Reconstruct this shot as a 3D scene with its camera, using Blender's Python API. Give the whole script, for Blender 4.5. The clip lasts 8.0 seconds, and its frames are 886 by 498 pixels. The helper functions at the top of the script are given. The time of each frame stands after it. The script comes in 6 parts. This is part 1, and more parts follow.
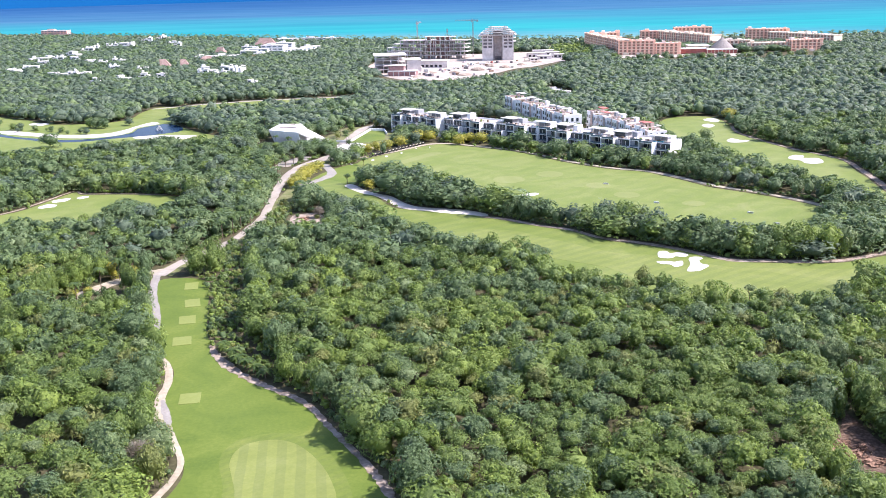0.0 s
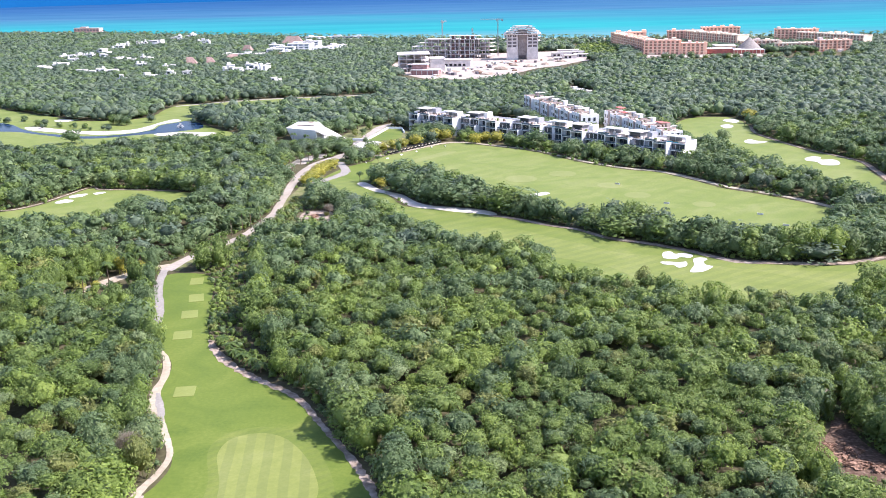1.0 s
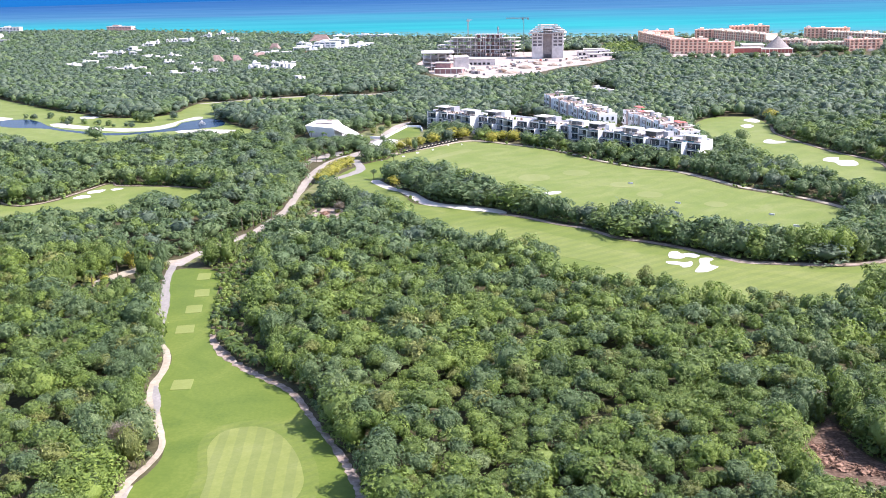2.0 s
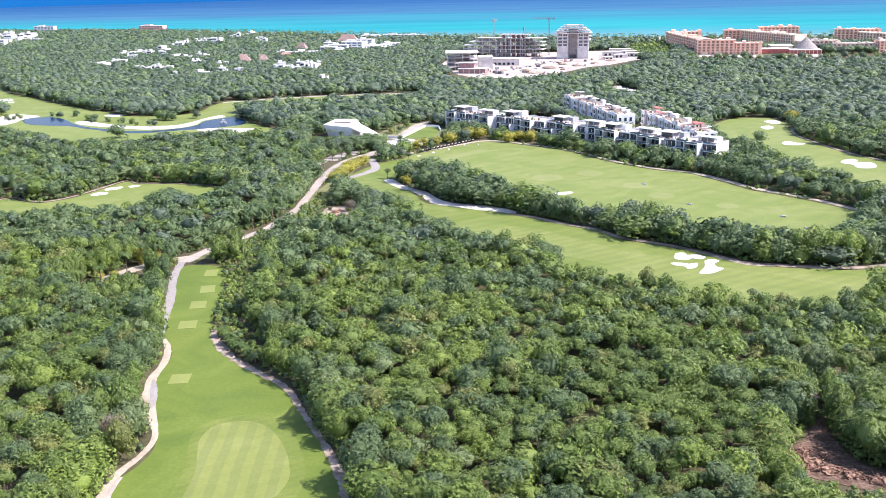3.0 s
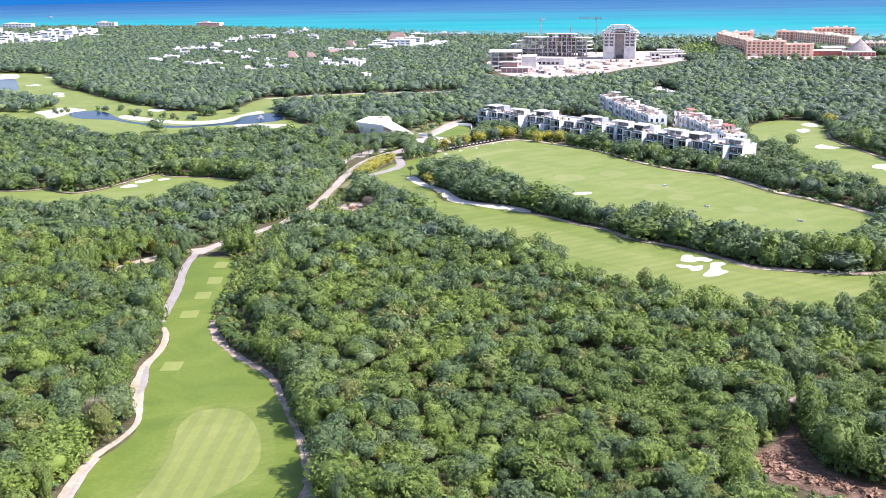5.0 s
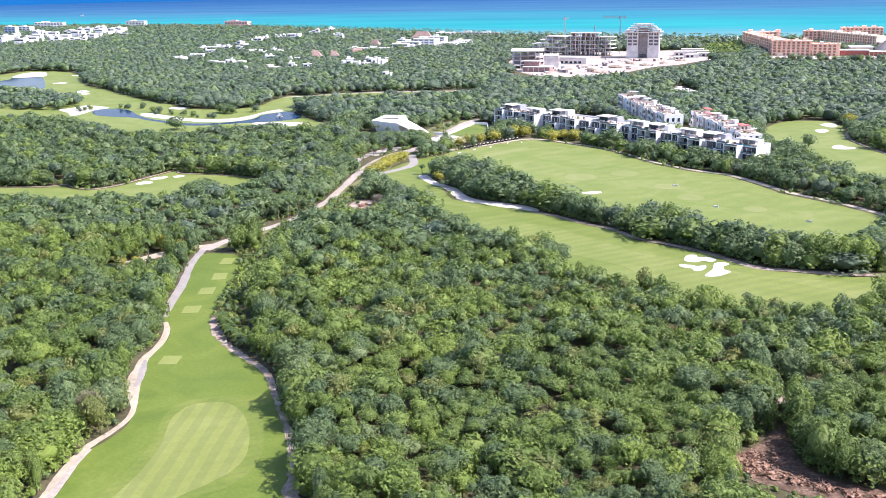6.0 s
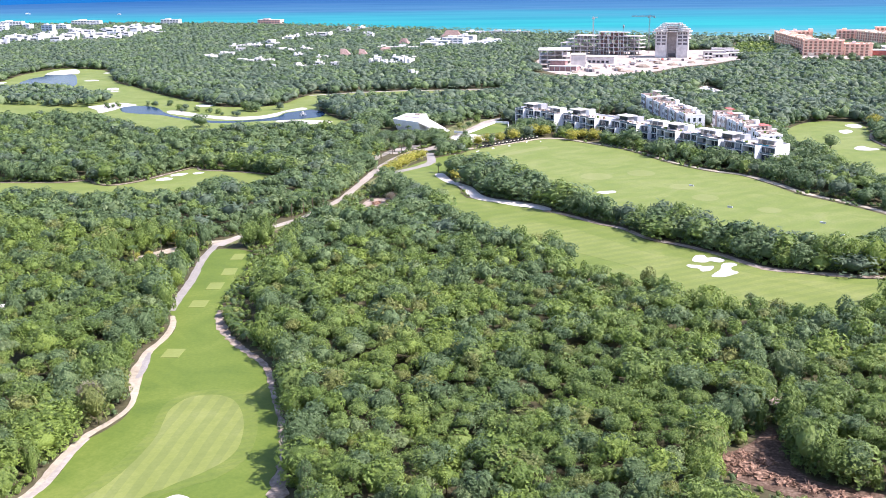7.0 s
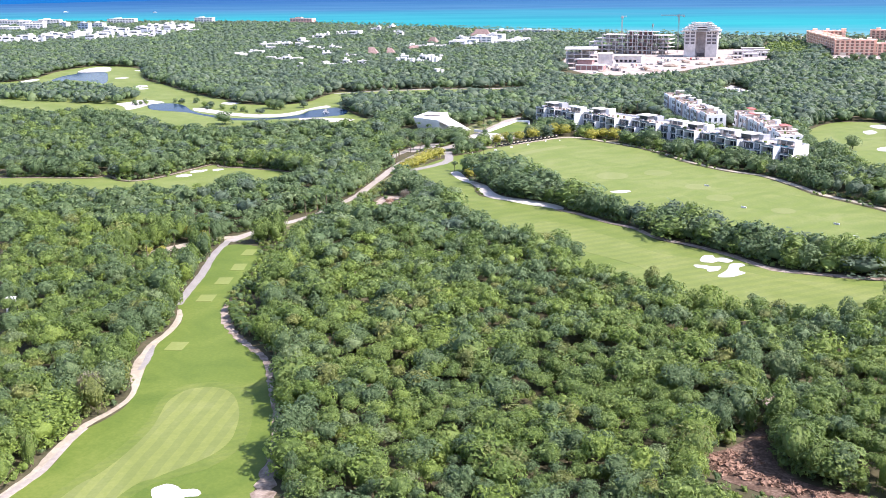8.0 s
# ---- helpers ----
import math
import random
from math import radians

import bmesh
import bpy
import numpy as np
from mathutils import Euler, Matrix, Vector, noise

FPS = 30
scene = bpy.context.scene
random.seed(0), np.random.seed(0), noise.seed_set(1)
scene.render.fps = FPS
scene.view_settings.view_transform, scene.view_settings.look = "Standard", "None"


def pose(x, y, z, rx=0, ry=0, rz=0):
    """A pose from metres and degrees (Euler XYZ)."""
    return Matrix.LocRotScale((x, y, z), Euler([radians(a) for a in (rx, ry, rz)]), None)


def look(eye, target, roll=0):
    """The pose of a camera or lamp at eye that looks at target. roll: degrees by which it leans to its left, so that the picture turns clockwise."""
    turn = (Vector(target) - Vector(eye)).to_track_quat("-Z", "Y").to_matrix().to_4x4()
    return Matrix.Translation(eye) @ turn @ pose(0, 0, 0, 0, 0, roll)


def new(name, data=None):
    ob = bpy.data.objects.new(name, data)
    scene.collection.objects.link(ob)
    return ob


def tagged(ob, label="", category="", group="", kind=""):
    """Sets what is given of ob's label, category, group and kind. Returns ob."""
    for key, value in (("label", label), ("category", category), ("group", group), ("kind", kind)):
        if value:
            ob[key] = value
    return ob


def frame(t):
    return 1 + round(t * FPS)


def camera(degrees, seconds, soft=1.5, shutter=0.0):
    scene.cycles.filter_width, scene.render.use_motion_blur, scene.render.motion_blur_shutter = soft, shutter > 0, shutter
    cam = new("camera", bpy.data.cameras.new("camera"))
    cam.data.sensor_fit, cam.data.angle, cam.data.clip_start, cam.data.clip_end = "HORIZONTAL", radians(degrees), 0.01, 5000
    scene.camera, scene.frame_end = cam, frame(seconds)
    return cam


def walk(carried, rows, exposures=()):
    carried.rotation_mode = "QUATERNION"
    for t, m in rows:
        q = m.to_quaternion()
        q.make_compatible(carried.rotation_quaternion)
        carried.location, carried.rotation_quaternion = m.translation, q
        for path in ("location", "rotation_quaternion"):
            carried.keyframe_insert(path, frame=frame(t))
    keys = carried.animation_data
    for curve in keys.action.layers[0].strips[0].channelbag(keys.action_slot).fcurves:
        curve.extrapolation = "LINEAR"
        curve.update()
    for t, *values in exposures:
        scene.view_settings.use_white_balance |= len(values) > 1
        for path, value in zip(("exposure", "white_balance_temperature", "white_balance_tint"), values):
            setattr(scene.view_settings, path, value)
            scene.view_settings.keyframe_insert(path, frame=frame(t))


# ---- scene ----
from mathutils import geometry

cam = camera(48.9, 8.0, soft=0.7)
PATH = [
    (0, (-0.473, 0.008, 99.8), (-0.503, 1.932, 99.258), -1.4),
    (0.5, (4.269, -0.693, 99.79), (4.207, 1.231, 99.247), -1.3),
    (1, (8.981, -1.39, 99.779), (8.889, 0.533, 99.236), -1.3),
    (1.5, (13.66, -1.979, 99.745), (13.536, -0.058, 99.201), -1.3),
    (3, (27.665, -3.153, 99.6), (27.446, -1.24, 99.057), -1.3),
    (3.5, (32.377, -3.429, 99.592), (32.127, -1.52, 99.049), -1.2),
    (4, (37.097, -3.647, 99.609), (36.82, -1.742, 99.066), -1.2),
    (4.5, (41.716, -3.814, 99.607), (41.41, -1.914, 99.064), -1.1),
    (6, (55.757, -3.93, 99.555), (55.364, -2.046, 99.011), -1.1),
    (6.5, (60.444, -3.93, 99.548), (60.018, -2.054, 99.003), -1.1),
    (7, (65.184, -3.859, 99.524), (64.724, -1.99, 98.979), -1.1),
    (7.5, (69.93, -3.7, 99.508), (69.438, -1.84, 98.962), -1.1),
    (8, (74.675, -3.503, 99.476), (74.149, -1.652, 98.93), -1.1),
]
walk(cam, [(t, look(eye, target, roll)) for t, eye, target, roll in PATH])

# ---- light ----
SUN_AZ, SUN_EL = radians(89), radians(47)      # from +y (ahead) towards +x (right)
to_sun = Vector((math.sin(SUN_AZ) * math.cos(SUN_EL), math.cos(SUN_AZ) * math.cos(SUN_EL), math.sin(SUN_EL)))
world = bpy.data.worlds.new("sky")
scene.world = world
world.use_nodes = True
wn, wl = world.node_tree.nodes, world.node_tree.links
sky = wn.new("ShaderNodeTexSky")
sky.sky_type, sky.sun_disc, sky.sun_elevation, sky.sun_rotation = "NISHITA", False, SUN_EL, SUN_AZ
wl.new(sky.outputs[0], wn["Background"].inputs["Color"])
wn["Background"].inputs["Strength"].default_value = 0.15
sun = new("sun", bpy.data.lights.new("sun", "SUN"))
sun.data.energy, sun.data.angle, sun.data.color = 4.5, radians(0.5), (1.0, 0.965, 0.91)
sun.matrix_world = look(to_sun * 300, (0, 0, 0))
scene.view_settings.exposure = 1.27
scene.view_settings.use_white_balance = True
scene.view_settings.white_balance_temperature, scene.view_settings.white_balance_tint = 6300, 24


# ---- materials ----
class Nodes:
    """A node material under construction."""

    def __init__(self, name, rough=0.8, spec=0.3):
        self.mat = bpy.data.materials.new(name)
        self.mat.use_nodes = True
        self.tree = self.mat.node_tree
        self.bsdf = self.tree.nodes["Principled BSDF"]
        self.bsdf.inputs["Roughness"].default_value = rough
        self.bsdf.inputs["Specular IOR Level"].default_value = spec
        self.place = self.tree.nodes.new("ShaderNodeTexCoord").outputs["Object"]

    def put(self, kind, **inputs):
        n = self.tree.nodes.new("ShaderNode" + kind)
        for key, value in inputs.items():
            self.feed(n, key.replace("_", " "), value)
        return n

    def feed(self, n, key, value):
        if hasattr(value, "is_output"):
            self.tree.links.new(value, n.inputs[key])
        else:
            n.inputs[key].default_value = value

    def world_place(self):
        self.place = self.tree.nodes.new("ShaderNodeNewGeometry").outputs["Position"]

    def noise(self, scale, detail=3.0, rough=0.6, distort=0.0):
        return self.put("TexNoise", Vector=self.place, Scale=scale, Detail=detail, Roughness=rough, Distortion=distort).outputs["Fac"]

    def ramp(self, fac, stops):
        n = self.tree.nodes.new("ShaderNodeValToRGB")
        self.tree.links.new(fac, n.inputs[0])
        els = n.color_ramp.elements
        while len(els) < len(stops):
            els.new(0.5)
        for e, (p, c) in zip(els, stops):
            e.position, e.color = p, (*c, 1)
        return n.outputs[0]

    def mix(self, fac, a, b, how="MIX"):
        n = self.tree.nodes.new("ShaderNodeMix")
        n.data_type, n.blend_type = "RGBA", how
        for k, v in ((0, fac), (6, a), (7, b)):
            if hasattr(v, "is_output"):
                self.tree.links.new(v, n.inputs[k])
            else:
                n.inputs[k].default_value = v if k == 0 else (*v, 1)
        return n.outputs[2]

    def maths(self, how, a, b=0.0):
        n = self.tree.nodes.new("ShaderNodeMath")
        n.operation = how
        for k, v in ((0, a), (1, b)):
            if hasattr(v, "is_output"):
                self.tree.links.new(v, n.inputs[k])
            else:
                n.inputs[k].default_value = v
        return n.outputs[0]

    def colour(self, c):
        self.feed(self.bsdf, "Base Color", c if hasattr(c, "is_output") else (*c, 1))
        return self

    def bump(self, height, strength, distance):
        b = self.put("Bump", Strength=strength, Distance=distance, Height=height)
        self.tree.links.new(b.outputs[0], self.bsdf.inputs["Normal"])
        return self


def leaf_material(name, dark, mid, light):
    m = Nodes(name, 0.46, 0.34)
    m.world_place()
    isle = m.tree.nodes.new("ShaderNodeNewGeometry").outputs["Random Per Island"]
    f = m.maths("ADD", m.maths("MULTIPLY", m.noise(2.2, 4), 0.62), m.maths("MULTIPLY", isle, 0.38))
    c = m.ramp(f, [(0.26, dark), (0.5, mid), (0.70, light)])
    big = m.ramp(m.noise(0.045, 2), [(0.35, (0.8, 0.84, 0.82)), (0.65, (1.14, 1.1, 1.0))])
    c = m.mix(1.0, c, big, "MULTIPLY")
    m.colour(c)
    m.bump(m.noise(4.2, 5), 0.85, 0.34)
    t = m.put("BsdfTranslucent", Color=c)
    mixer = m.put("MixShader", Fac=0.36)
    out = m.tree.nodes["Material Output"]
    m.tree.links.new(m.bsdf.outputs[0], mixer.inputs[1])
    m.tree.links.new(t.outputs[0], mixer.inputs[2])
    m.tree.links.new(mixer.outputs[0], out.inputs[0])
    return m.mat


LEAVES = [
    leaf_material("leaf_mid", (0.080, 0.129, 0.029), (0.138, 0.208, 0.048), (0.224, 0.302, 0.080)),
    leaf_material("leaf_fresh", (0.089, 0.141, 0.026), (0.155, 0.231, 0.043), (0.244, 0.326, 0.070)),
    # deep green, its blue raised partly for the haze over distant woods
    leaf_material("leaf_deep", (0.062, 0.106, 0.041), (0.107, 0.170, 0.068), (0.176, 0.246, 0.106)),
    leaf_material("leaf_silver", (0.094, 0.142, 0.058), (0.160, 0.222, 0.091), (0.262, 0.333, 0.160)),
    leaf_material("leaf_olive", (0.106, 0.129, 0.034), (0.178, 0.208, 0.056), (0.277, 0.302, 0.102)),
    # bluish and paler: distance haze put into the leaf colour
    leaf_material("leaf_haze_blue", (0.058, 0.094, 0.059), (0.098, 0.147, 0.091), (0.156, 0.206, 0.131)),
]
YELLOW_LEAF = leaf_material("leaf_yellow", (0.12, 0.16, 0.03), (0.32, 0.31, 0.045), (0.56, 0.51, 0.10))
DEAD_LEAF = leaf_material("twig_grey", (0.16, 0.135, 0.11), (0.30, 0.26, 0.21), (0.46, 0.41, 0.34))
PALM_LEAF = leaf_material("leaf_palm", (0.035, 0.070, 0.015), (0.085, 0.140, 0.028), (0.18, 0.23, 0.06))


def soil(name, a, b, c, fine, wide, rough=0.95, relief=0.3):
    m = Nodes(name, rough, 0.15)
    m.world_place()
    f = m.maths("ADD", m.maths("MULTIPLY", m.noise(fine, 5), 0.5), m.maths("MULTIPLY", m.noise(wide, 3), 0.5))
    m.colour(m.ramp(f, [(0.34, a), (0.5, b), (0.66, c)]))
    m.bump(m.noise(fine * 2, 4), relief, 0.2)
    return m.mat


def turf(name, a, b, c, stripe=0.0, angle=0.0, period=6.0, tint=(1.1, 1.08, 0.9)):
    """Mown grass; stripe is how much the mower's lanes differ."""
    m = Nodes(name, 0.75, 0.2)
    m.world_place()
    f = m.maths("ADD", m.maths("MULTIPLY", m.noise(1.1, 5), 0.35), m.maths("MULTIPLY", m.noise(0.045, 4, 0.55, 1.2), 0.65))
    col = m.ramp(f, [(0.36, a), (0.5, b), (0.64, c)])
    if stripe:
        turned = m.put("Mapping", Vector=m.place, Rotation=(0, 0, angle))
        w = m.put("TexWave", Vector=turned.outputs[0], Scale=0.314 / period, Distortion=0.6, Detail=1.0)
        lanes = m.ramp(w.outputs["Fac"], [(0.42, (1 - stripe,) * 3), (0.58, tint)])
        col = m.mix(0.8, col, lanes, "MULTIPLY")
        turned = m.put("Mapping", Vector=m.place, Rotation=(0, 0, angle + radians(62)))
        w = m.put("TexWave", Vector=turned.outputs[0], Scale=0.314 / period, Distortion=0.6, Detail=1.0)
        lanes = m.ramp(w.outputs["Fac"], [(0.42, (1 - stripe,) * 3), (0.58, tint)])
        col = m.mix(0.18, col, lanes, "MULTIPLY")
    m.colour(col)
    m.bump(m.noise(6.0, 3), 0.2, 0.06)
    return m.mat


FLOOR = soil("forest_floor", (0.042, 0.040, 0.020), (0.070, 0.064, 0.033), (0.115, 0.10, 0.058), 0.6, 0.05)
SAND = soil("pale_sand", (0.235, 0.20, 0.145), (0.32, 0.280, 0.212), (0.41, 0.365, 0.285), 0.8, 0.08)
SITE_SAND = soil("site_sand", (0.25, 0.21, 0.175), (0.34, 0.29, 0.25), (0.44, 0.39, 0.34), 0.12, 0.03)
SHORE = soil("shore_sand", (0.37, 0.34, 0.30), (0.45, 0.42, 0.38), (0.53, 0.50, 0.46), 0.5, 0.08)
BUNKER = soil("bunker_sand", (0.44, 0.42, 0.39), (0.50, 0.48, 0.45), (0.56, 0.54, 0.51), 1.0, 0.2)
EARTH = soil("sandy_earth", (0.12, 0.09, 0.065), (0.25, 0.20, 0.157), (0.39, 0.33, 0.275), 0.8, 0.22)
ROAD = soil("limestone_road", (0.23, 0.20, 0.168), (0.29, 0.26, 0.222), (0.35, 0.32, 0.277), 0.9, 0.07)
CONCRETE_PATH = soil("concrete_path", (0.19, 0.178, 0.162), (0.23, 0.216, 0.197), (0.28, 0.264, 0.243), 1.2, 0.2)
ROUGH_TURF = turf("fairway_turf", (0.071, 0.111, 0.016), (0.095, 0.135, 0.020), (0.130, 0.162, 0.031))
FAIR_TURF = turf("mown_turf", (0.130, 0.159, 0.040), (0.149, 0.178, 0.049), (0.172, 0.198, 0.063), 0.09, radians(-8), 4.2, (1.08, 1.06, 0.98))
COLLAR_TURF = turf("collar_turf", (0.084, 0.122, 0.021), (0.108, 0.144, 0.028), (0.140, 0.168, 0.040), 0.05, radians(50), 2.6, (1.05, 1.04, 0.95))
RANGE_TURF = turf("range_turf", (0.108, 0.148, 0.030), (0.131, 0.167, 0.040), (0.166, 0.192, 0.061), 0.03, radians(40), 9.0, (1.02, 1.02, 0.97))
TEE_TURF = turf("tee_turf", (0.147, 0.179, 0.045), (0.166, 0.197, 0.053), (0.186, 0.216, 0.065))
BROWN_EARTH = soil("brown_earth", (0.050, 0.032, 0.022), (0.10, 0.064, 0.044), (0.19, 0.135, 0.10), 1.4, 0.35)
TARGET_TURF = turf("target_turf", (0.140, 0.170, 0.046), (0.160, 0.186, 0.058), (0.188, 0.204, 0.076))
VERGE = soil("dry_verge", (0.08, 0.10, 0.03), (0.13, 0.14, 0.055), (0.21, 0.19, 0.12), 0.5, 0.12)
MOWN_TURF = turf("mown_fairway_turf", (0.116, 0.150, 0.034), (0.137, 0.169, 0.043), (0.166, 0.192, 0.060), 0.07, radians(52), 5.0, (1.05, 1.04, 0.97))
C_TURF = turf("lower_fairway_turf", (0.098, 0.137, 0.026), (0.118, 0.155, 0.034), (0.147, 0.178, 0.051), 0.06, radians(52), 7.0, (1.04, 1.03, 0.95))


def plain(name, c, rough=0.7, spec=0.3, vary=0.12, scale=0.5, metal=0.0):
    m = Nodes(name, rough, spec)
    m.world_place()
    lo = tuple(v * (1 - vary) for v in c)
    hi = tuple(min(1, v * (1 + vary)) for v in c)
    m.colour(m.ramp(m.noise(scale, 5), [(0.35, lo), (0.65, hi)]))
    m.bsdf.inputs["Metallic"].default_value = metal
    m.bump(m.noise(scale * 12, 3), 0.12, 0.03)
    return m.mat


WHITE = plain("white_render", (0.68, 0.675, 0.67), 0.75, 0.25, 0.06)
ROOF_WHITE = plain("white_roof", (0.52, 0.50, 0.475), 0.85, 0.2, 0.10, 0.25)
GREY_WALL = plain("grey_render", (0.26, 0.27, 0.29), 0.8, 0.2, 0.12)
CONCRETE = plain("raw_concrete", (0.57, 0.52, 0.50), 0.9, 0.2, 0.16, 0.2)
CONCRETE_DARK = plain("formwork_concrete", (0.42, 0.37, 0.36), 0.9, 0.2, 0.2, 0.3)
RED_BLOCK = plain("red_blockwork", (0.30, 0.17, 0.16), 0.9, 0.2, 0.18, 0.4)
ORANGE = plain("orange_render", (0.84, 0.50, 0.365), 0.85, 0.2, 0.10, 0.2)
ROOF_PINK = plain("pink_white_roof", (0.66, 0.56, 0.51), 0.9, 0.2, 0.12, 0.25)
CREAM = plain("cream_render", (0.74, 0.60, 0.46), 0.85, 0.2, 0.1, 0.2)
TERRACE = plain("terrace_tile", (0.42, 0.36, 0.31), 0.8, 0.25, 0.2, 0.4)
TERRACOTTA = plain("terracotta", (0.40, 0.13, 0.11), 0.85, 0.2, 0.2, 0.4)
RED_THATCH = plain("red_brown_thatch", (0.27, 0.19, 0.165), 0.95, 0.1, 0.25, 0.5)
THATCH = plain("palm_thatch", (0.225, 0.205, 0.19), 0.95, 0.1, 0.25, 0.6)
GLASS = plain("dark_glazing", (0.035, 0.045, 0.055), 0.12, 0.6, 0.3, 0.3)
GLASS_BLUE = plain("rail_glass", (0.10, 0.14, 0.17), 0.15, 0.6, 0.2, 0.3)
CRANE_STEEL = plain("grey_crane_steel", (0.22, 0.21, 0.22), 0.5, 0.4, 0.1, 0.5)
STEEL = plain("painted_steel", (0.55, 0.53, 0.50), 0.5, 0.4, 0.1, 0.5)
BARK = plain("bark", (0.16, 0.12, 0.085), 0.95, 0.1, 0.3, 2.0)
POOL = plain("pool_water", (0.03, 0.36, 0.46), 0.08, 0.5, 0.1, 0.5)
BRUSH = plain("cut_brush", (0.21, 0.13, 0.09), 0.95, 0.1, 0.6, 1.5)
CLOTH = plain("canvas", (0.70, 0.62, 0.50), 0.9, 0.1, 0.1, 1.0)
DARK = plain("black_rubber", (0.03, 0.03, 0.032), 0.7, 0.3, 0.3, 1.0)


def water(name, stops, axis_from, axis_to, wobble, rough, spec):
    """Water whose colour follows the depth of the bed, out from the shore along y."""
    m = Nodes(name, rough, spec)
    m.world_place()
    sep = m.put("SeparateXYZ", Vector=m.place)
    lean = m.maths("MULTIPLY", sep.outputs["X"], 0.20)
    y = m.maths("ADD", sep.outputs["Y"], lean)
    stretch = m.put("Mapping", Vector=m.place, Scale=(0.35, 1.6, 1.0))
    n = m.put("TexNoise", Vector=stretch.outputs[0], Scale=0.0021, Detail=5.0, Roughness=0.6)
    y = m.maths("SUBTRACT", y, 1560)
    y = m.maths("MULTIPLY", y, m.maths("SUBTRACT", 1.0, m.maths("MULTIPLY", sep.outputs["X"], 0.00024)))
    y = m.maths("ADD", y, m.maths("MULTIPLY", m.maths("SUBTRACT", n.outputs["Fac"], 0.5), wobble))
    f = m.put("MapRange", Value=y, From_Min=axis_from, From_Max=axis_to)
    long = m.put("Mapping", Vector=m.place, Scale=(0.22, 1.0, 1.0))
    streak = m.put("TexNoise", Vector=long.outputs[0], Scale=0.009, Detail=4.0, Roughness=0.65)
    tone = m.ramp(streak.outputs["Fac"], [(0.36, (0.72, 0.78, 0.86)), (0.5, (1.0, 1.0, 1.0)), (0.66, (1.5, 1.12, 1.06))])
    m.colour(m.mix(0.5, m.ramp(f.outputs[0], stops), tone, "MULTIPLY"))
    m.bump(m.noise(0.25, 4), 0.15, 0.4)
    return m.mat


SEA = water("sea_water", [(0.0, (0.090, 0.215, 0.225)), (0.03, (0.040, 0.185, 0.212)), (0.12, (0.016, 0.205, 0.215)), (0.22, (0.024, 0.160, 0.200)),
                          (0.38, (0.034, 0.110, 0.185)), (0.70, (0.022, 0.078, 0.165)), (1.0, (0.016, 0.066, 0.155))], 0, 3240, 800, 0.6, 0.0)
POND = Nodes("pond_water", 0.12, 0.5).colour((0.012, 0.030, 0.062)).mat
POND.node_tree.nodes["Principled BSDF"].inputs["IOR"].default_value = 1.04


# ---- mesh helpers ----
def part(name, bm, material, parent=None, label=""):
    me = bpy.data.meshes.new(name)
    bm.to_mesh(me)
    bm.free()
    me.materials.append(material)
    ob = new(name, me)
    ob.parent = parent
    return tagged(ob, label)


def thing(name, x, y, z=0.0, rz=0.0, label="", category="", group="", kind=""):
    ob = new(name)
    ob.matrix_basis = pose(x, y, z, 0, 0, rz)
    return tagged(ob, label, category, group, kind)


def box(bm, x0, x1, y0, y1, z0, z1):
    v = [bm.verts.new((x, y, z)) for z in (z0, z1) for x, y in ((x0, y0), (x1, y0), (x1, y1), (x0, y1))]
    for f in ((3, 2, 1, 0), (4, 5, 6, 7), (0, 1, 5, 4), (1, 2, 6, 5), (2, 3, 7, 6), (3, 0, 4, 7)):
        bm.faces.new([v[i] for i in f])
    return bm


def boxes(*sizes):
    bm = bmesh.new()
    for s in sizes:
        box(bm, *s)
    return bm


def smooth_loop(points, closed=True, steps=5):
    """A Catmull-Rom curve through plan points."""
    p = np.array(points, float)
    n = len(p)
    out = []
    for i in range(n if closed else n - 1):
        a, b, c, d = (p[k % n] if closed else p[min(max(k, 0), n - 1)] for k in (i - 1, i, i + 1, i + 2))
        for s in range(steps):
            t = s / steps
            out.append(0.5 * (2 * b + (c - a) * t + (2 * a - 5 * b + 4 * c - d) * t * t + (3 * b - a - 3 * c + d) * t ** 3))
    if not closed:
        out.append(p[-1])
    return np.array(out)


OPEN = []        # plan outlines where no forest grows
WOODED = []      # islands of forest inside them


def sheet(name, points, z, material, label, category, rim=0.0, clear=True, steps=5, parent=None, kind="structure"):
    """A laid area with a smooth outline, and a rim that goes down into the ground."""
    loop = smooth_loop(points, True, steps) if steps > 1 else np.array(points, float)
    if clear:
        OPEN.append(loop)
    co, _, tris = geometry.delaunay_2d_cdt([Vector(p) for p in loop], [], [list(range(len(loop)))], 1, 1e-4)[:3]
    bm = bmesh.new()
    flat = [bm.verts.new((p.x, p.y, z)) for p in co]
    for f in tris:
        bm.faces.new([flat[k] for k in f])
    top = [bm.verts.new((x, y, z)) for x, y in loop]
    low = [bm.verts.new((x, y, -0.4)) for x, y in loop]
    for i in range(len(top)):
        j = (i + 1) % len(top)
        bm.faces.new((top[i], low[i], low[j], top[j]))
    for f in bm.faces:
        f.normal_update()
        if f.normal.z < -0.5:
            f.normal_flip()
    return tagged(part(name, bm, material, parent), label, category, kind=kind)


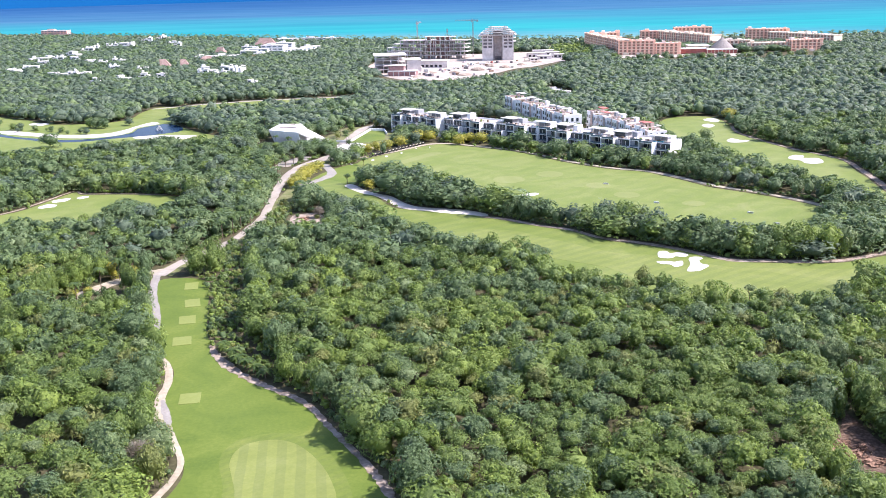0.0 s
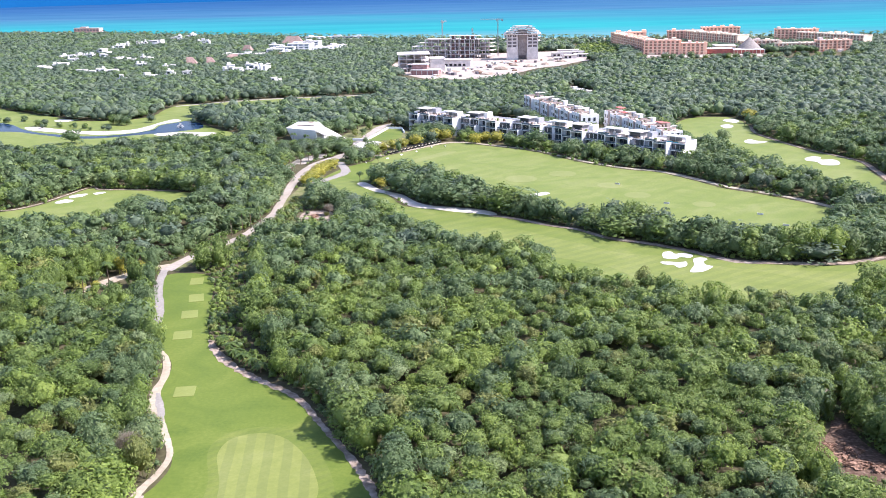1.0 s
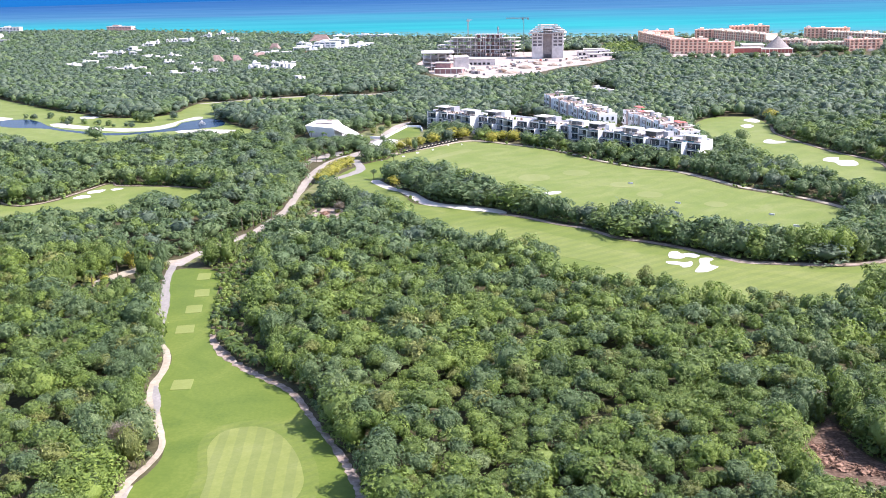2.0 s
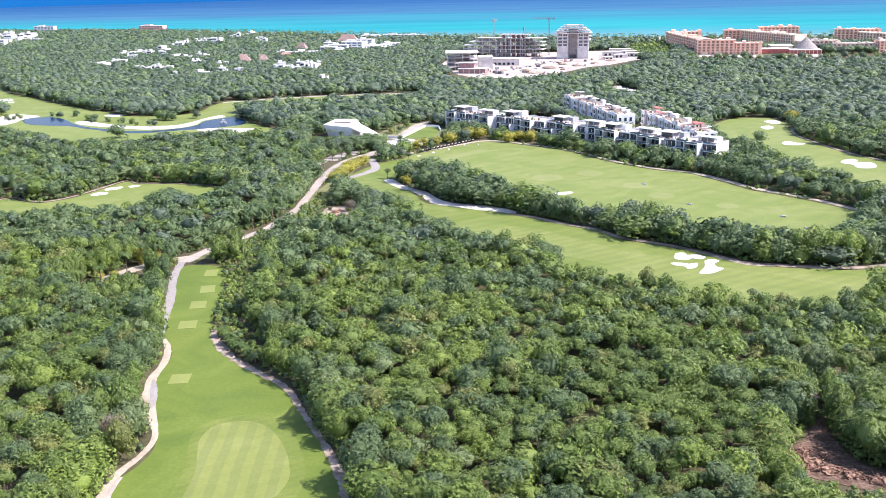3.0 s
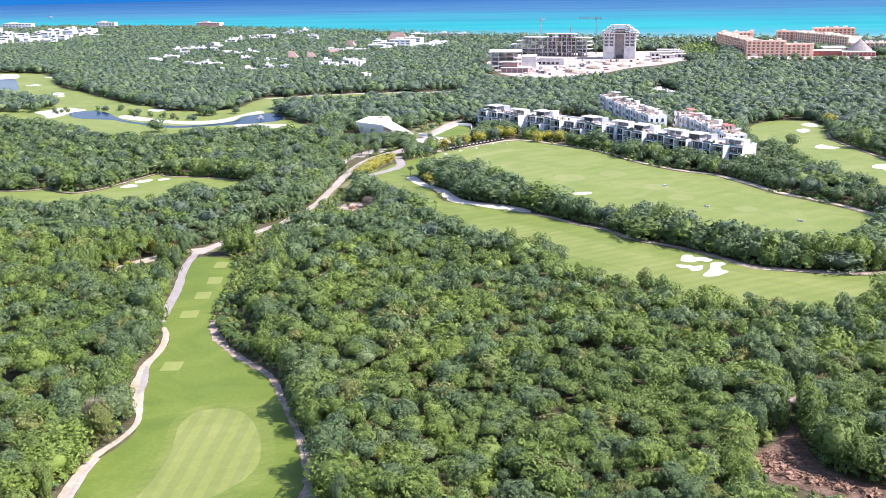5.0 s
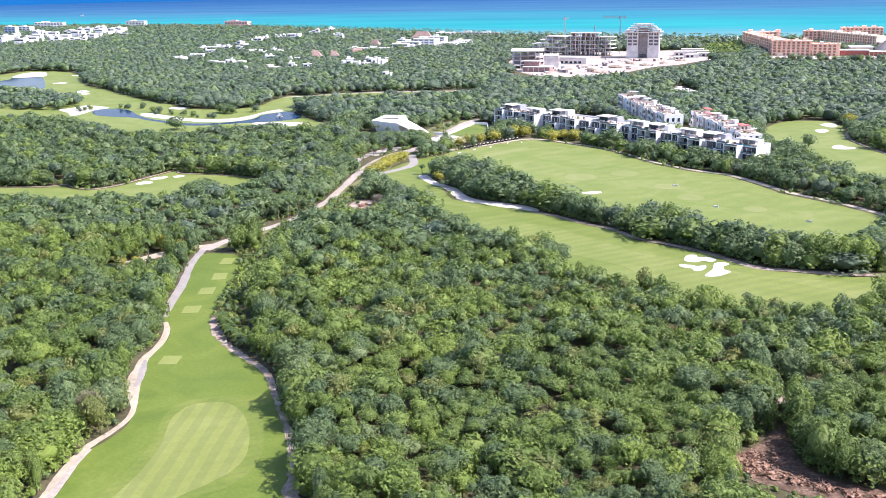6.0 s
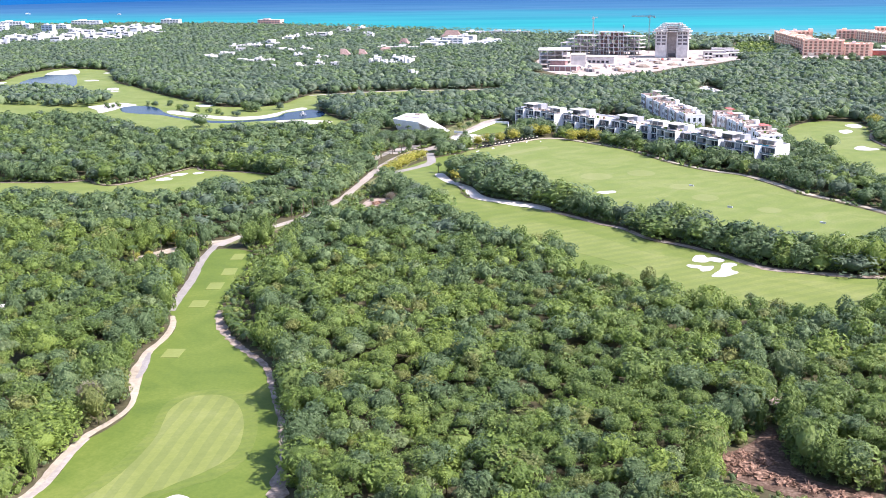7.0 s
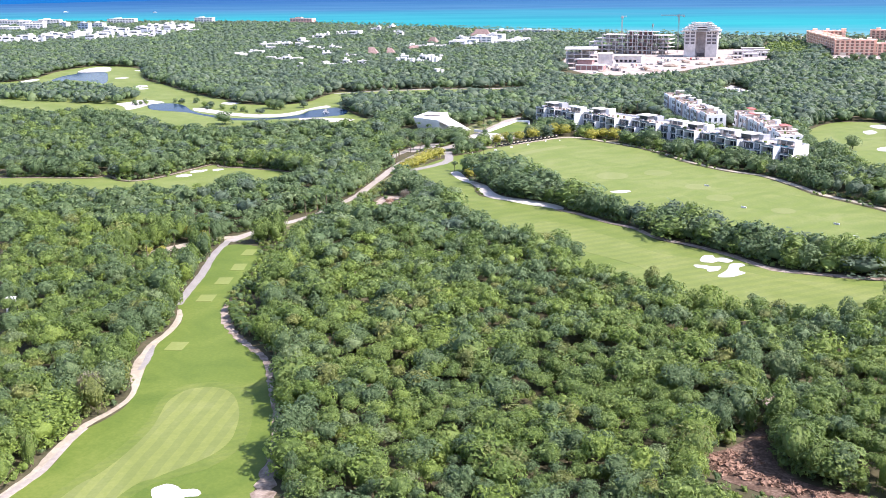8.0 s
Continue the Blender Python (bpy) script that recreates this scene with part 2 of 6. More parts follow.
def strip(name, points, widths, z, material, label, category, clear=True, seed=0, ragged=0.15):
    """A path along a smooth line with uneven edges."""
    line = smooth_loop(points, False, 6)
    rng = np.random.default_rng(seed)
    n = len(line)
    w = np.interp(np.linspace(0, 1, n), np.linspace(0, 1, len(widths)), widths) * rng.uniform(1 - ragged, 1 + ragged, n)
    tang = np.gradient(line, axis=0)
    tang /= np.linalg.norm(tang, axis=1)[:, None]
    side = np.stack([-tang[:, 1], tang[:, 0]], 1) * w[:, None] / 2
    outline = np.concatenate([line + side, (line - side)[::-1]])
    if clear:
        OPEN.append(outline)
    bm = bmesh.new()
    rows = []
    for k in range(n):
        rows.append([bm.verts.new((*q, zz)) for q, zz in ((line[k] + side[k] * 1.04, -0.3), (line[k] + side[k], z), (line[k], z + 0.03), (line[k] - side[k], z), (line[k] - side[k] * 1.04, -0.3))])
    for a, b in zip(rows, rows[1:]):
        for i in range(4):
            bm.faces.new((a[i], a[i + 1], b[i + 1], b[i]))
    bmesh.ops.recalc_face_normals(bm, faces=bm.faces)
    return tagged(part(name, bm, material), label, category, kind="structure")


# ---- ground, sea and open land ----
COAST = [(-4800, 2600), (-2600, 2260), (-1709, 2080), (-1006, 2060), (-561, 1860), (-199, 1650), (-3, 1580), (176, 1530), (433, 1500), (664, 1490), (1400, 1430), (4800, 1300)]
bm = bmesh.new()
vs = [[bm.verts.new((x, y, 0)) for x in np.linspace(-4850, 4850, 25)] for y in np.linspace(-4850, 4850, 25)]
for r in range(24):
    for c in range(24):
        bm.faces.new((vs[r][c], vs[r][c + 1], vs[r + 1][c + 1], vs[r + 1][c]))
tagged(part("ground", bm, FLOOR), "dark leaf-littered floor of the coastal forest", "ground", kind="structure")

shore = smooth_loop(COAST, False, 6)
bm = bmesh.new()
a = [bm.verts.new((x, y, 0.25)) for x, y in shore]
b = [bm.verts.new((x, 4840, 0.25)) for x, y in shore]
for i in range(len(a) - 1):
    bm.faces.new((a[i], a[i + 1], b[i + 1], b[i]))
tagged(part("sea_water", bm, SEA), "turquoise shallow sea turning deep blue offshore", "sea", kind="structure")
bm = bmesh.new()
a = [bm.verts.new((x, y - 45, 0.10)) for x, y in shore]
b = [bm.verts.new((x, y + 12, 0.30)) for x, y in shore]
for i in range(len(a) - 1):
    bm.faces.new((a[i], a[i + 1], b[i + 1], b[i]))
tagged(part("beach_ground", bm, SAND), "pale sand beach between palms and sea", "beach", kind="structure")
m = Nodes("far_sea", 1.0, 0.0).colour((0.004, 0.062, 0.170))
FAR_SEA = m.mat
bm = bmesh.new()
ring = [(4780 * math.sin(q), 4780 * math.cos(q)) for q in np.linspace(-1.15, 1.15, 40)]
a = [bm.verts.new((x, y, 0)) for x, y in ring]
b = [bm.verts.new((x * 1.03, y * 1.03, 98)) for x, y in ring]
for i in range(len(a) - 1):
    bm.faces.new((a[i], a[i + 1], b[i + 1], b[i]))
tagged(part("backdrop", bm, FAR_SEA), "deep blue sea out to the horizon", "distant sea", kind="structure")

LEFT_EDGE = [(-104, 321), (-99.5, 300), (-92.5, 277), (-87, 256), (-79, 245), (-75.5, 236), (-76, 229), (-75, 219), (-71, 208), (-66, 199), (-61, 190), (-59, 183), (-59.5, 176), (-61, 170), (-60, 163), (-57.5, 154), (-58, 143), (-59, 130), (-59, 108)]
RIGHT_EDGE = [(-5, 108), (-7.5, 135), (-11, 156), (-13, 164), (-16, 176), (-22, 189), (-27, 198), (-31.5, 206), (-36, 214.5), (-41, 221), (-48, 227), (-54, 232.5), (-60, 239), (-66, 248), (-70, 256), (-75, 270), (-80, 292), (-86, 316), (-93, 323)]
sheet("fairway", LEFT_EDGE + RIGHT_EDGE, 0.06, ROUGH_TURF, "mown green golf hole running between woods", "fairway")
sheet("collar_turf", [(-48, 112), (-49.5, 144), (-48, 160), (-49, 176), (-52.5, 188), (-52.5, 195), (-49, 200), (-43, 202), (-36, 200), (-30.5, 194), (-26, 185), (-23, 176), (-22, 168), (-24.5, 160), (-29, 155.5), (-33.5, 146), (-34, 112)], 0.09, COLLAR_TURF,
      "darker mown collar round the landing area", "mown turf", clear=False)
sheet("landing_turf", [(-46, 112), (-47, 144.7), (-45.5, 152), (-45, 160), (-45.5, 169), (-46.6, 176), (-48.8, 183), (-50.3, 188.2), (-50.1, 193.5), (-48, 197), (-43, 198.8), (-38, 197), (-33.5, 192), (-29.5, 185), (-27, 178.5), (-25.6, 173), (-26, 167.3), (-28.5, 161.4), (-31, 157.7), (-33, 154), (-36, 147), (-37, 112)], 0.12, FAIR_TURF,
      "pale striped closely mown landing area of the fairway", "mown turf", clear=False)
sheet("landing_bunker", [(-30.9, 149.4), (-30.3, 151.4), (-28.9, 152.6), (-26.6, 152.2), (-24.9, 151.3), (-22.4, 152.1), (-20.6, 151), (-20.8, 149.7), (-23.1, 148.7), (-23.5, 146.8), (-27.6, 145.8)], 0.16, BUNKER, "white sand bunker cut into the fairway", "bunker", clear=False)

def tee_box(x, y, w, d, rz):
    bm = bmesh.new()
    box(bm, -w / 2, w / 2, -d / 2, d / 2, -0.3, 0.14)
    bmesh.ops.bevel(bm, geom=[e for e in bm.edges], offset=0.06, segments=2, affect="EDGES")
    ob = part("tee_turf", bm, TEE_TURF)
    ob.matrix_basis = pose(x, y, 0.0, 0, 0, rz)
    tagged(ob, "raised pale green rectangular tee box on the fairway", "tee box", "tee boxes of the near hole", "structure")

for x, y, w, d, rz in ((-91, 314, 4.5, 8, 12), (-86, 296, 4.8, 8, 16), (-83.5, 280, 5, 7.5, 14), (-80.3, 262, 5.3, 7, 14), (-67.6, 222.0, 5.2, 6.4, 10)):
    tee_box(x, y, w, d, rz)

strip("tee_path", [(-107, 330), (-103, 310), (-95, 286), (-90, 268), (-86, 254)], [2.6, 2.8, 3.2, 2.6], 0.10, CONCRETE_PATH, "grey concrete cart path beside the tees", "cart path", seed=1)
strip("sand_path", [(-83, 250), (-79.5, 244), (-77, 237), (-75.6, 230), (-75, 222), (-72.5, 214), (-70, 207), (-66.5, 200), (-62.5, 193), (-60.6, 187), (-60.8, 180), (-62.3, 172), (-61.5, 164), (-60, 156), (-58.6, 150), (-58.8, 138), (-60, 120)],
      [1.2, 2.0, 2.0, 2.0, 2.8, 3.8, 3.0, 1.5, 1.3, 1.7, 2.2, 2.5, 2.7, 2.9, 3.1], 0.11, SAND, "pale sandy path along the wood's edge", "path", seed=2, ragged=0.1)
strip("worn_path", [(-74.2, 221), (-71.6, 214.5), (-69.4, 209), (-68.2, 204)], [1.0, 1.8, 1.8, 1.0], 0.17, CONCRETE_PATH, "short grey concrete stretch of the path", "cart path", clear=False, seed=22)
strip("lower_path", [(-61, 171), (-60.6, 165), (-59, 157), (-57.8, 150), (-58.4, 142), (-59.4, 130), (-60, 118)], [0.8, 1.4, 1.6, 1.8, 1.8], 0.17, ROAD, "beige cart path beside sand", "cart path", clear=False, seed=23)
strip("earth_path", [(-71, 259), (-69, 253), (-65, 246), (-60, 239), (-54, 232.5), (-48, 227), (-41, 221), (-36, 214.5), (-31.5, 206), (-27, 198), (-22, 189), (-18, 181), (-15.4, 175), (-13.4, 169), (-11, 162), (-8.4, 154), (-5, 144), (-2, 132), (1, 116)],
      [1.0, 2.4, 2.8, 2.4, 2.2, 2.0, 1.6, 1.5, 1.6, 1.7, 1.8, 1.8, 2.2, 4.0, 6.0, 8.0, 9.0], 0.12, EARTH, "worn stony sand path under the wood's edge", "path", seed=3, ragged=0.42)

LOWER = [(-54, 470), (-40, 451), (-30, 426), (-22, 420), (0, 411), (20, 396), (34, 384), (45, 377), (55, 363), (68, 355), (81, 346), (90, 336), (97, 330), (107, 328), (123, 326), (136, 327), (152, 334), (175, 345),
         (185, 307), (150, 291), (129, 289), (116, 283), (108, 277), (97, 279), (87, 278), (78, 276), (70, 283), (64, 293), (50, 302), (36, 313), (28, 323), (17, 331), (7, 339), (-3, 351), (-11, 364), (-25, 383), (-39, 409), (-53, 427), (-70, 452), (-76, 477), (-70, 490), (-60, 484)]
sheet("lower_fairway", LOWER, 0.06, C_TURF, "striped pale green fairway beside the tree belt", "fairway")
sheet("mown_turf", [(5.3, 371), (8.4, 364), (13.9, 358.4), (24.2, 349), (31.8, 340.5), (38.6, 335.5), (46.5, 330), (52.1, 325.5), (56.4, 318.5), (59, 311.7), (62.5, 304.2), (67, 298.2), (76, 291), (90, 291), (110, 294), (136, 300), (158, 309), (160, 317), (140, 318), (120, 320), (100, 322), (88, 327), (74, 339), (58.7, 343.5), (51.4, 349.8), (43.5, 358), (31.4, 369.5), (22.3, 379), (9, 382.5), (6, 379)], 0.085, MOWN_TURF,
      "paler closely mown tongue of the striped fairway", "mown turf", clear=False)
sheet("link_turf", [(-77, 470), (-72, 504), (-60, 528), (-38, 545), (-34, 520), (-48, 492), (-54, 466), (-66, 462)], 0.05, ROUGH_TURF, "green turf strip joining fairway and range", "turf", clear=True)
sheet("belt_sand", [(-56, 474), (-52, 465), (-45, 454.5), (-39.5, 449.5), (-33.4, 439.5), (-27.8, 426.5), (-21.6, 419.5), (-13.6, 416), (-4.6, 411), (4.6, 407.5), (12, 404), (12, 409), (3, 416.5), (-5.7, 420), (-16.4, 424), (-23.4, 431.5), (-30.5, 446), (-37, 452.7), (-44, 461), (-52, 476)], 0.10, soil("belt_sand", (0.42, 0.38, 0.33), (0.50, 0.455, 0.40), (0.57, 0.53, 0.47), 0.9, 0.12), "pale sand waste along the tree belt", "sand", clear=True)
BELT = np.array([(-60, 470), (-30, 418), (50, 360), (100, 322), (175, 335), (170, 420), (125, 352), (70, 395), (30, 415), (-20, 485)], float)
strip("belt_path", [(10, 404), (21, 397.5), (34, 386), (45, 379), (55, 366), (68, 358), (81, 348), (90, 338), (97, 332), (107, 330.5), (123, 328.5), (136, 329.5), (152, 337), (175, 348)], [2.6, 2.2, 2.4, 3.6, 2.8, 2.0], 0.11, EARTH,
      "sandy track at the foot of the tree belt", "path", seed=4)
RANGE = [(-54, 540), (-36, 565), (-17, 587), (-6, 589), (14, 575), (36, 557), (59, 523), (80, 501), (96, 492), (109, 472), (120, 452), (134, 438), (147, 422), (157, 405), (151, 391), (133, 357),
         (124, 348), (112, 352), (102, 354), (93, 359), (83, 364), (75, 374), (69, 388), (57, 389), (45, 388), (35, 402), (22, 414), (10, 427), (-3, 447), (-16, 470), (-33, 482), (-45, 492), (-52, 515)]
sheet("range_turf", RANGE, 0.06, RANGE_TURF, "wide bright green practice range", "fairway")
strip("range_path", [(-56, 548), (-37, 568), (-18, 590), (-5, 592), (16, 578), (38, 560), (61, 526), (82, 504), (98, 494), (112, 474), (123, 455), (137, 441), (150, 424), (160, 406)], [4.0, 3.2, 2.6, 2.6, 3.4, 3.0, 3.0], 0.10, SAND, "pale path between range and hedge", "path", seed=5)
RIGHT_HOLE = [(140, 665), (155, 682), (178, 678), (180, 641), (175, 611), (180, 582), (189, 548), (198, 529), (204, 511), (201, 488), (198, 460), (195, 441), (193, 420), (190, 390),
              (174, 388), (175, 406), (172, 431), (167, 451), (161, 466), (152, 490), (143, 507), (141, 535), (136, 555), (127, 588), (126, 625)]
sheet("right_fairway", RIGHT_HOLE, 0.06, RANGE_TURF, "bright green fairway behind the terraced apartments", "fairway")
strip("right_path", [(181, 641), (177, 611), (182, 582), (191, 548), (200, 529), (206, 511), (204, 488), (201, 460), (198, 441), (196, 415)], [2.0, 2.0, 3.0, 3.6], 0.10, EARTH, "sandy track beside the fairway", "path", seed=6)
LEFT_HOLE = [(-360, 412), (-296, 416), (-266, 420), (-238, 424), (-231, 430), (-222, 424), (-211, 421), (-201, 431), (-196, 447), (-190, 471), (-184, 465), (-166, 464), (-141, 459), (-128, 450), (-123, 427), (-132, 416), (-141, 410), (-149, 402), (-159, 394), (-175, 391), (-191, 388), (-200, 382), (-224, 381), (-254, 380), (-360, 382)]
sheet("left_fairway", LEFT_HOLE, 0.06, RANGE_TURF, "pale green golf hole crossing the forest", "fairway")
strip("left_path", [(-360, 414), (-296, 418), (-266, 422), (-238, 427), (-231, 433), (-222, 427), (-211, 424), (-203, 433), (-198, 449), (-191, 474), (-184, 467), (-166, 466), (-141, 461)], [1.1, 1.1, 1.1, 1.0], 0.10, EARTH, "thin pale path along the far edge of the hole", "path", seed=7)
FAR_HOLE = [(-640, 830), (-623, 846), (-617, 874), (-641, 943), (-646, 1003), (-623, 1019), (-558, 983), (-494, 887), (-443, 840), (-378, 779), (-321, 735), (-299, 715), (-273, 712), (-252, 722), (-246, 745), (-244, 795), (-232, 790), (-220, 740), (-190, 680), (-150, 630),
            (-143, 600), (-164, 590), (-196, 588), (-224, 580), (-240, 556), (-279, 570), (-313, 600), (-357, 622), (-401, 616), (-439, 627), (-520, 640), (-600, 700), (-670, 760)]
sheet("far_fairway", FAR_HOLE, 0.06, RANGE_TURF, "green fairways round the ponds", "fairway")
ISLAND = [(-600, 728), (-560, 722), (-511, 714), (-472, 707), (-415, 697), (-400, 706), (-405, 735), (-425, 752), (-460, 775), (-504, 800), (-545, 790), (-600, 770)]
WOODED.append(smooth_loop(ISLAND))
sheet("pond_1", [(-587, 863), (-603, 903), (-604, 927), (-611, 944), (-585, 952), (-546, 901), (-513, 849), (-513, 833), (-535, 851), (-563, 866), (-570, 854)], 0.10, POND, "still dark blue pond on the golf course", "pond", clear=False)
sheet("pond_2", [(-370, 694), (-371, 705), (-362, 710), (-351, 708), (-337, 696), (-320, 675), (-301, 658), (-284, 649), (-266, 640), (-247, 640), (-233, 648), (-223, 664), (-224, 684), (-216, 698), (-210, 704), (-196, 690), (-190, 668), (-201, 655), (-215, 646), (-229, 640), (-247, 630), (-266, 631), (-284, 642), (-301, 652), (-318, 663), (-341, 668), (-356, 675)], 0.10, POND, "winding dark blue pond with sandy shore", "pond", clear=False)
sheet("shore_sand", [(-323, 684), (-315, 686), (-298, 676), (-276, 664), (-256, 660), (-239, 665), (-232, 680), (-229, 697), (-223, 714), (-216, 705), (-226, 688), (-225, 667), (-233, 651), (-252, 645), (-274, 652), (-299, 663), (-315, 672)], 0.14, SHORE, "white sand shore curving round the pond", "sand", clear=False)
sheet("point_sand", [(-404, 701), (-399, 712), (-395, 728), (-368, 716), (-372, 701), (-370, 680), (-373, 669), (-386, 685)], 0.14, SHORE, "white sand point beside the pond", "sand", clear=False)
sheet("south_sand", [(-215, 645), (-203, 650), (-185, 649), (-173, 645), (-178, 633), (-193, 633), (-210, 637)], 0.15, SHORE, "white sand strip beside the pond", "sand", clear=False)
sheet("pond_sand", [(-613, 944), (-629, 988), (-616, 1006), (-586, 966), (-588, 952)], 0.14, SHORE, "white sand at the pond's head", "sand", clear=False)


def bunker(x, y, w, d, rz, seed):
    """A sand bunker with a lobed outline."""
    rng = np.random.default_rng(seed)
    c, s = math.cos(radians(rz)), math.sin(radians(rz))
    pts = []
    for q in np.linspace(0, 2 * math.pi, 11)[:-1]:
        r = rng.uniform(0.78, 1.12)
        u, v = r * w / 2 * math.cos(q), r * d / 2 * math.sin(q)
        pts.append((x + c * u - s * v, y + s * u + c * v))
    sheet("bunker_sand", pts, 0.15, BUNKER, "white sand bunker with a lobed edge set in turf", "bunker", clear=False)


for k, (x, y, w, d, rz) in enumerate((
        (-191, 441, 7, 9, -25), (-189.5, 453, 6, 10, -30), (-181, 458.5, 5, 6, -25), (-116, 424, 4, 6, 0),
        (-609, 858, 12, 34, 10), (-523, 892, 14, 14, -20), (-551, 968, 12, 12, 0), (-456, 822, 12, 22, 30), (-446, 804, 14, 12, 10),
        (-309, 717, 18, 12, -30), (-257, 752, 8, 8, 0))):
    bunker(x, y, w, d, rz, 100 + k)

for pts in ([(73, 344), (76, 345), (77, 342), (80, 343), (83, 340), (81, 337), (78, 338), (76, 336), (72, 337)], [(70, 332), (74, 332), (76, 331), (79, 332), (78, 327), (75, 325), (74, 328), (71, 329)],
            [(82, 335), (85, 337), (87, 335), (85, 332), (85, 328), (87, 326), (85, 323), (82, 320), (78, 320), (81, 328)], [(180, 524), (185, 529), (189, 527), (187, 520), (194, 519), (193, 508), (188, 504), (183, 506), (183, 514), (179, 518)],
            [(162, 581), (167, 588), (170, 582), (175, 579), (170, 574), (163, 574)], [(169, 666), (177, 673), (179, 662), (174, 655)], [(162, 642), (168, 648), (170, 640), (164, 632)]):
    sheet("bunker_sand", pts, 0.15, BUNKER, "white sand bunker with a lobed edge set in turf", "bunker", clear=False)
for x, y, w in ((26, 480, 8), (68, 462, 6), (78, 440, 6), (47.5, 491.5, 7), (104, 420, 5)):
    sheet("target_turf", [(x + w * math.cos(q), y + w * 1.1 * math.sin(q)) for q in np.linspace(0, 2 * math.pi, 9)[:-1]], 0.09, TARGET_TURF, "pale round target green on the range", "target green", clear=False)

strip("road_verge", [(-46, 584), (-64, 570), (-73, 545), (-80, 526), (-82, 504), (-80, 480), (-80, 462), (-81, 432), (-82, 411), (-84, 396), (-88, 372), (-96, 354), (-102, 340), (-105, 327)], [10, 14, 15, 12, 9, 8, 7, 7, 7, 7, 8], 0.07, VERGE, "dry grassy verge beside the road", "verge", seed=10)
strip("road_1", [(-44, 586), (-63, 573), (-74, 552), (-84, 530), (-88.5, 508), (-89, 482), (-88, 462), (-86, 432), (-85, 411), (-86.5, 396), (-90, 372), (-98, 354), (-103, 340), (-106, 327)], [9, 9, 7, 5, 4.2, 3.7, 3.6, 4.0, 4.4, 5.2], 0.12, ROAD, "pale dusty limestone road through the woods", "road", seed=11)
sheet("plaza_pavement", [(-97, 530), (-96, 546), (-87, 560), (-81, 556), (-87, 541), (-92, 528)], 0.09, ROAD, "pale paved turning place before the clubhouse", "pavement")
OPEN.append(np.array([(-100, 528), (-92, 528), (-91, 500), (-99, 496)], float))
strip("road_2", [(-74, 532), (-66, 505), (-72, 486), (-82, 470)], [5, 5, 5], 0.13, CONCRETE_PATH, "grey paved loop beside flowering trees", "road", seed=12)
strip("side_track", [(-96, 545), (-100, 520), (-101, 500), (-100, 480)], [4, 5, 4], 0.11, ROAD, "pale dirt track in the woods", "track", seed=13)
sheet("far_strip_turf", [(-246, 796), (-226, 806), (-209, 817), (-173, 832), (-144, 839), (-117, 843), (-88, 848), (-86, 790), (-115, 782), (-145, 776), (-173, 768), (-205, 750), (-228, 730), (-246, 746)], 0.05, RANGE_TURF, "narrow strip of fairway beyond the wood", "fairway")
strip("far_road", [(-246, 790), (-226, 804), (-209, 815), (-173, 830), (-144, 837), (-117, 841), (-90, 846)], [4, 5, 5, 6], 0.10, ROAD, "distant pale road cut through forest", "road", seed=14)
strip("edge_track", [(-131, 300), (-126, 307), (-121, 317), (-114, 328), (-106, 334)], [5, 5.5, 4.5, 3], 0.10, SAND, "sunlit earth track in the woods", "track", seed=15)
sheet("forecourt_pavement", [(-86, 592), (-64, 574), (-44, 584), (-38, 612), (-46, 648), (-62, 668), (-78, 660), (-84, 630)], 0.07, VERGE, "dry planted forecourt of the clubhouse", "forecourt")
strip("forecourt_drive", [(-74, 580), (-70, 606), (-66, 640), (-60, 668), (-40, 690)], [5, 5, 6, 6], 0.12, ROAD, "pale drive past the clubhouse", "drive", seed=16)
sheet("range_tee_turf", [(-37, 527), (-26, 546), (-14, 563), (-9, 559), (-21, 541), (-33, 523)], 0.09, TARGET_TURF, "worn pale teeing line on the range", "tee line", clear=False)
sheet("site_ground", [(-92, 1060), (-75, 1020), (-50, 975), (-16, 965), (17, 980), (45, 1025), (64, 1065), (89, 1090), (116, 1135), (140, 1170), (150, 1230), (120, 1290), (40, 1280), (-40, 1260), (-95, 1180)], 0.08, SITE_SAND, "bare white sand of the hotel building site", "building site")
OPEN.append(np.array([(-82, 945), (-50, 905), (-16, 900), (17, 910), (45, 950), (64, 985), (89, 1005), (116, 1050), (140, 1100), (116, 1150), (-16, 1000), (-75, 1030)], float))
sheet("frontage_road", [(165, 1222), (185, 1180), (240, 1164), (300, 1160), (345, 1166), (350, 1195), (280, 1200), (200, 1206)], 0.08, SITE_SAND, "sandy drive along the hotel front", "drive")
OPEN.append(np.array([(170, 1130), (190, 1090), (240, 1074), (300, 1070), (400, 1080), (440, 1130), (440, 1200), (340, 1190), (200, 1190)], float))
sheet("far_right_turf", [(360, 880), (372, 900), (395, 925), (420, 930), (410, 900), (385, 878)], 0.06, RANGE_TURF, "small far patch of fairway in the forest", "fairway")
sheet("yard_ground", [(76, 835), (80, 868), (86, 888), (96, 862), (100, 835), (88, 820)], 0.07, ROAD, "small pale yard in the forest", "yard")
sheet("clearing_earth", [(88, 207), (84, 199), (80.5, 194.5), (76.8, 191), (77.5, 185), (80, 181), (86, 178), (94, 174), (104, 171), (112, 172), (110, 180), (97, 183), (92.3, 187.5), (90, 194.9), (89.5, 203)], 0.08, BROWN_EARTH, "brown cleared patch in the forest", "clearing")
strip("dirt_trail", [(90.8, 228), (90.5, 224), (90.2, 219)], [3.4, 3.2, 2.6], 0.10, EARTH, "narrow dirt trail opening into the forest", "track", seed=24)
OPEN.append(np.array([(77, 850), (99, 846), (97, 800), (82, 802)], float))
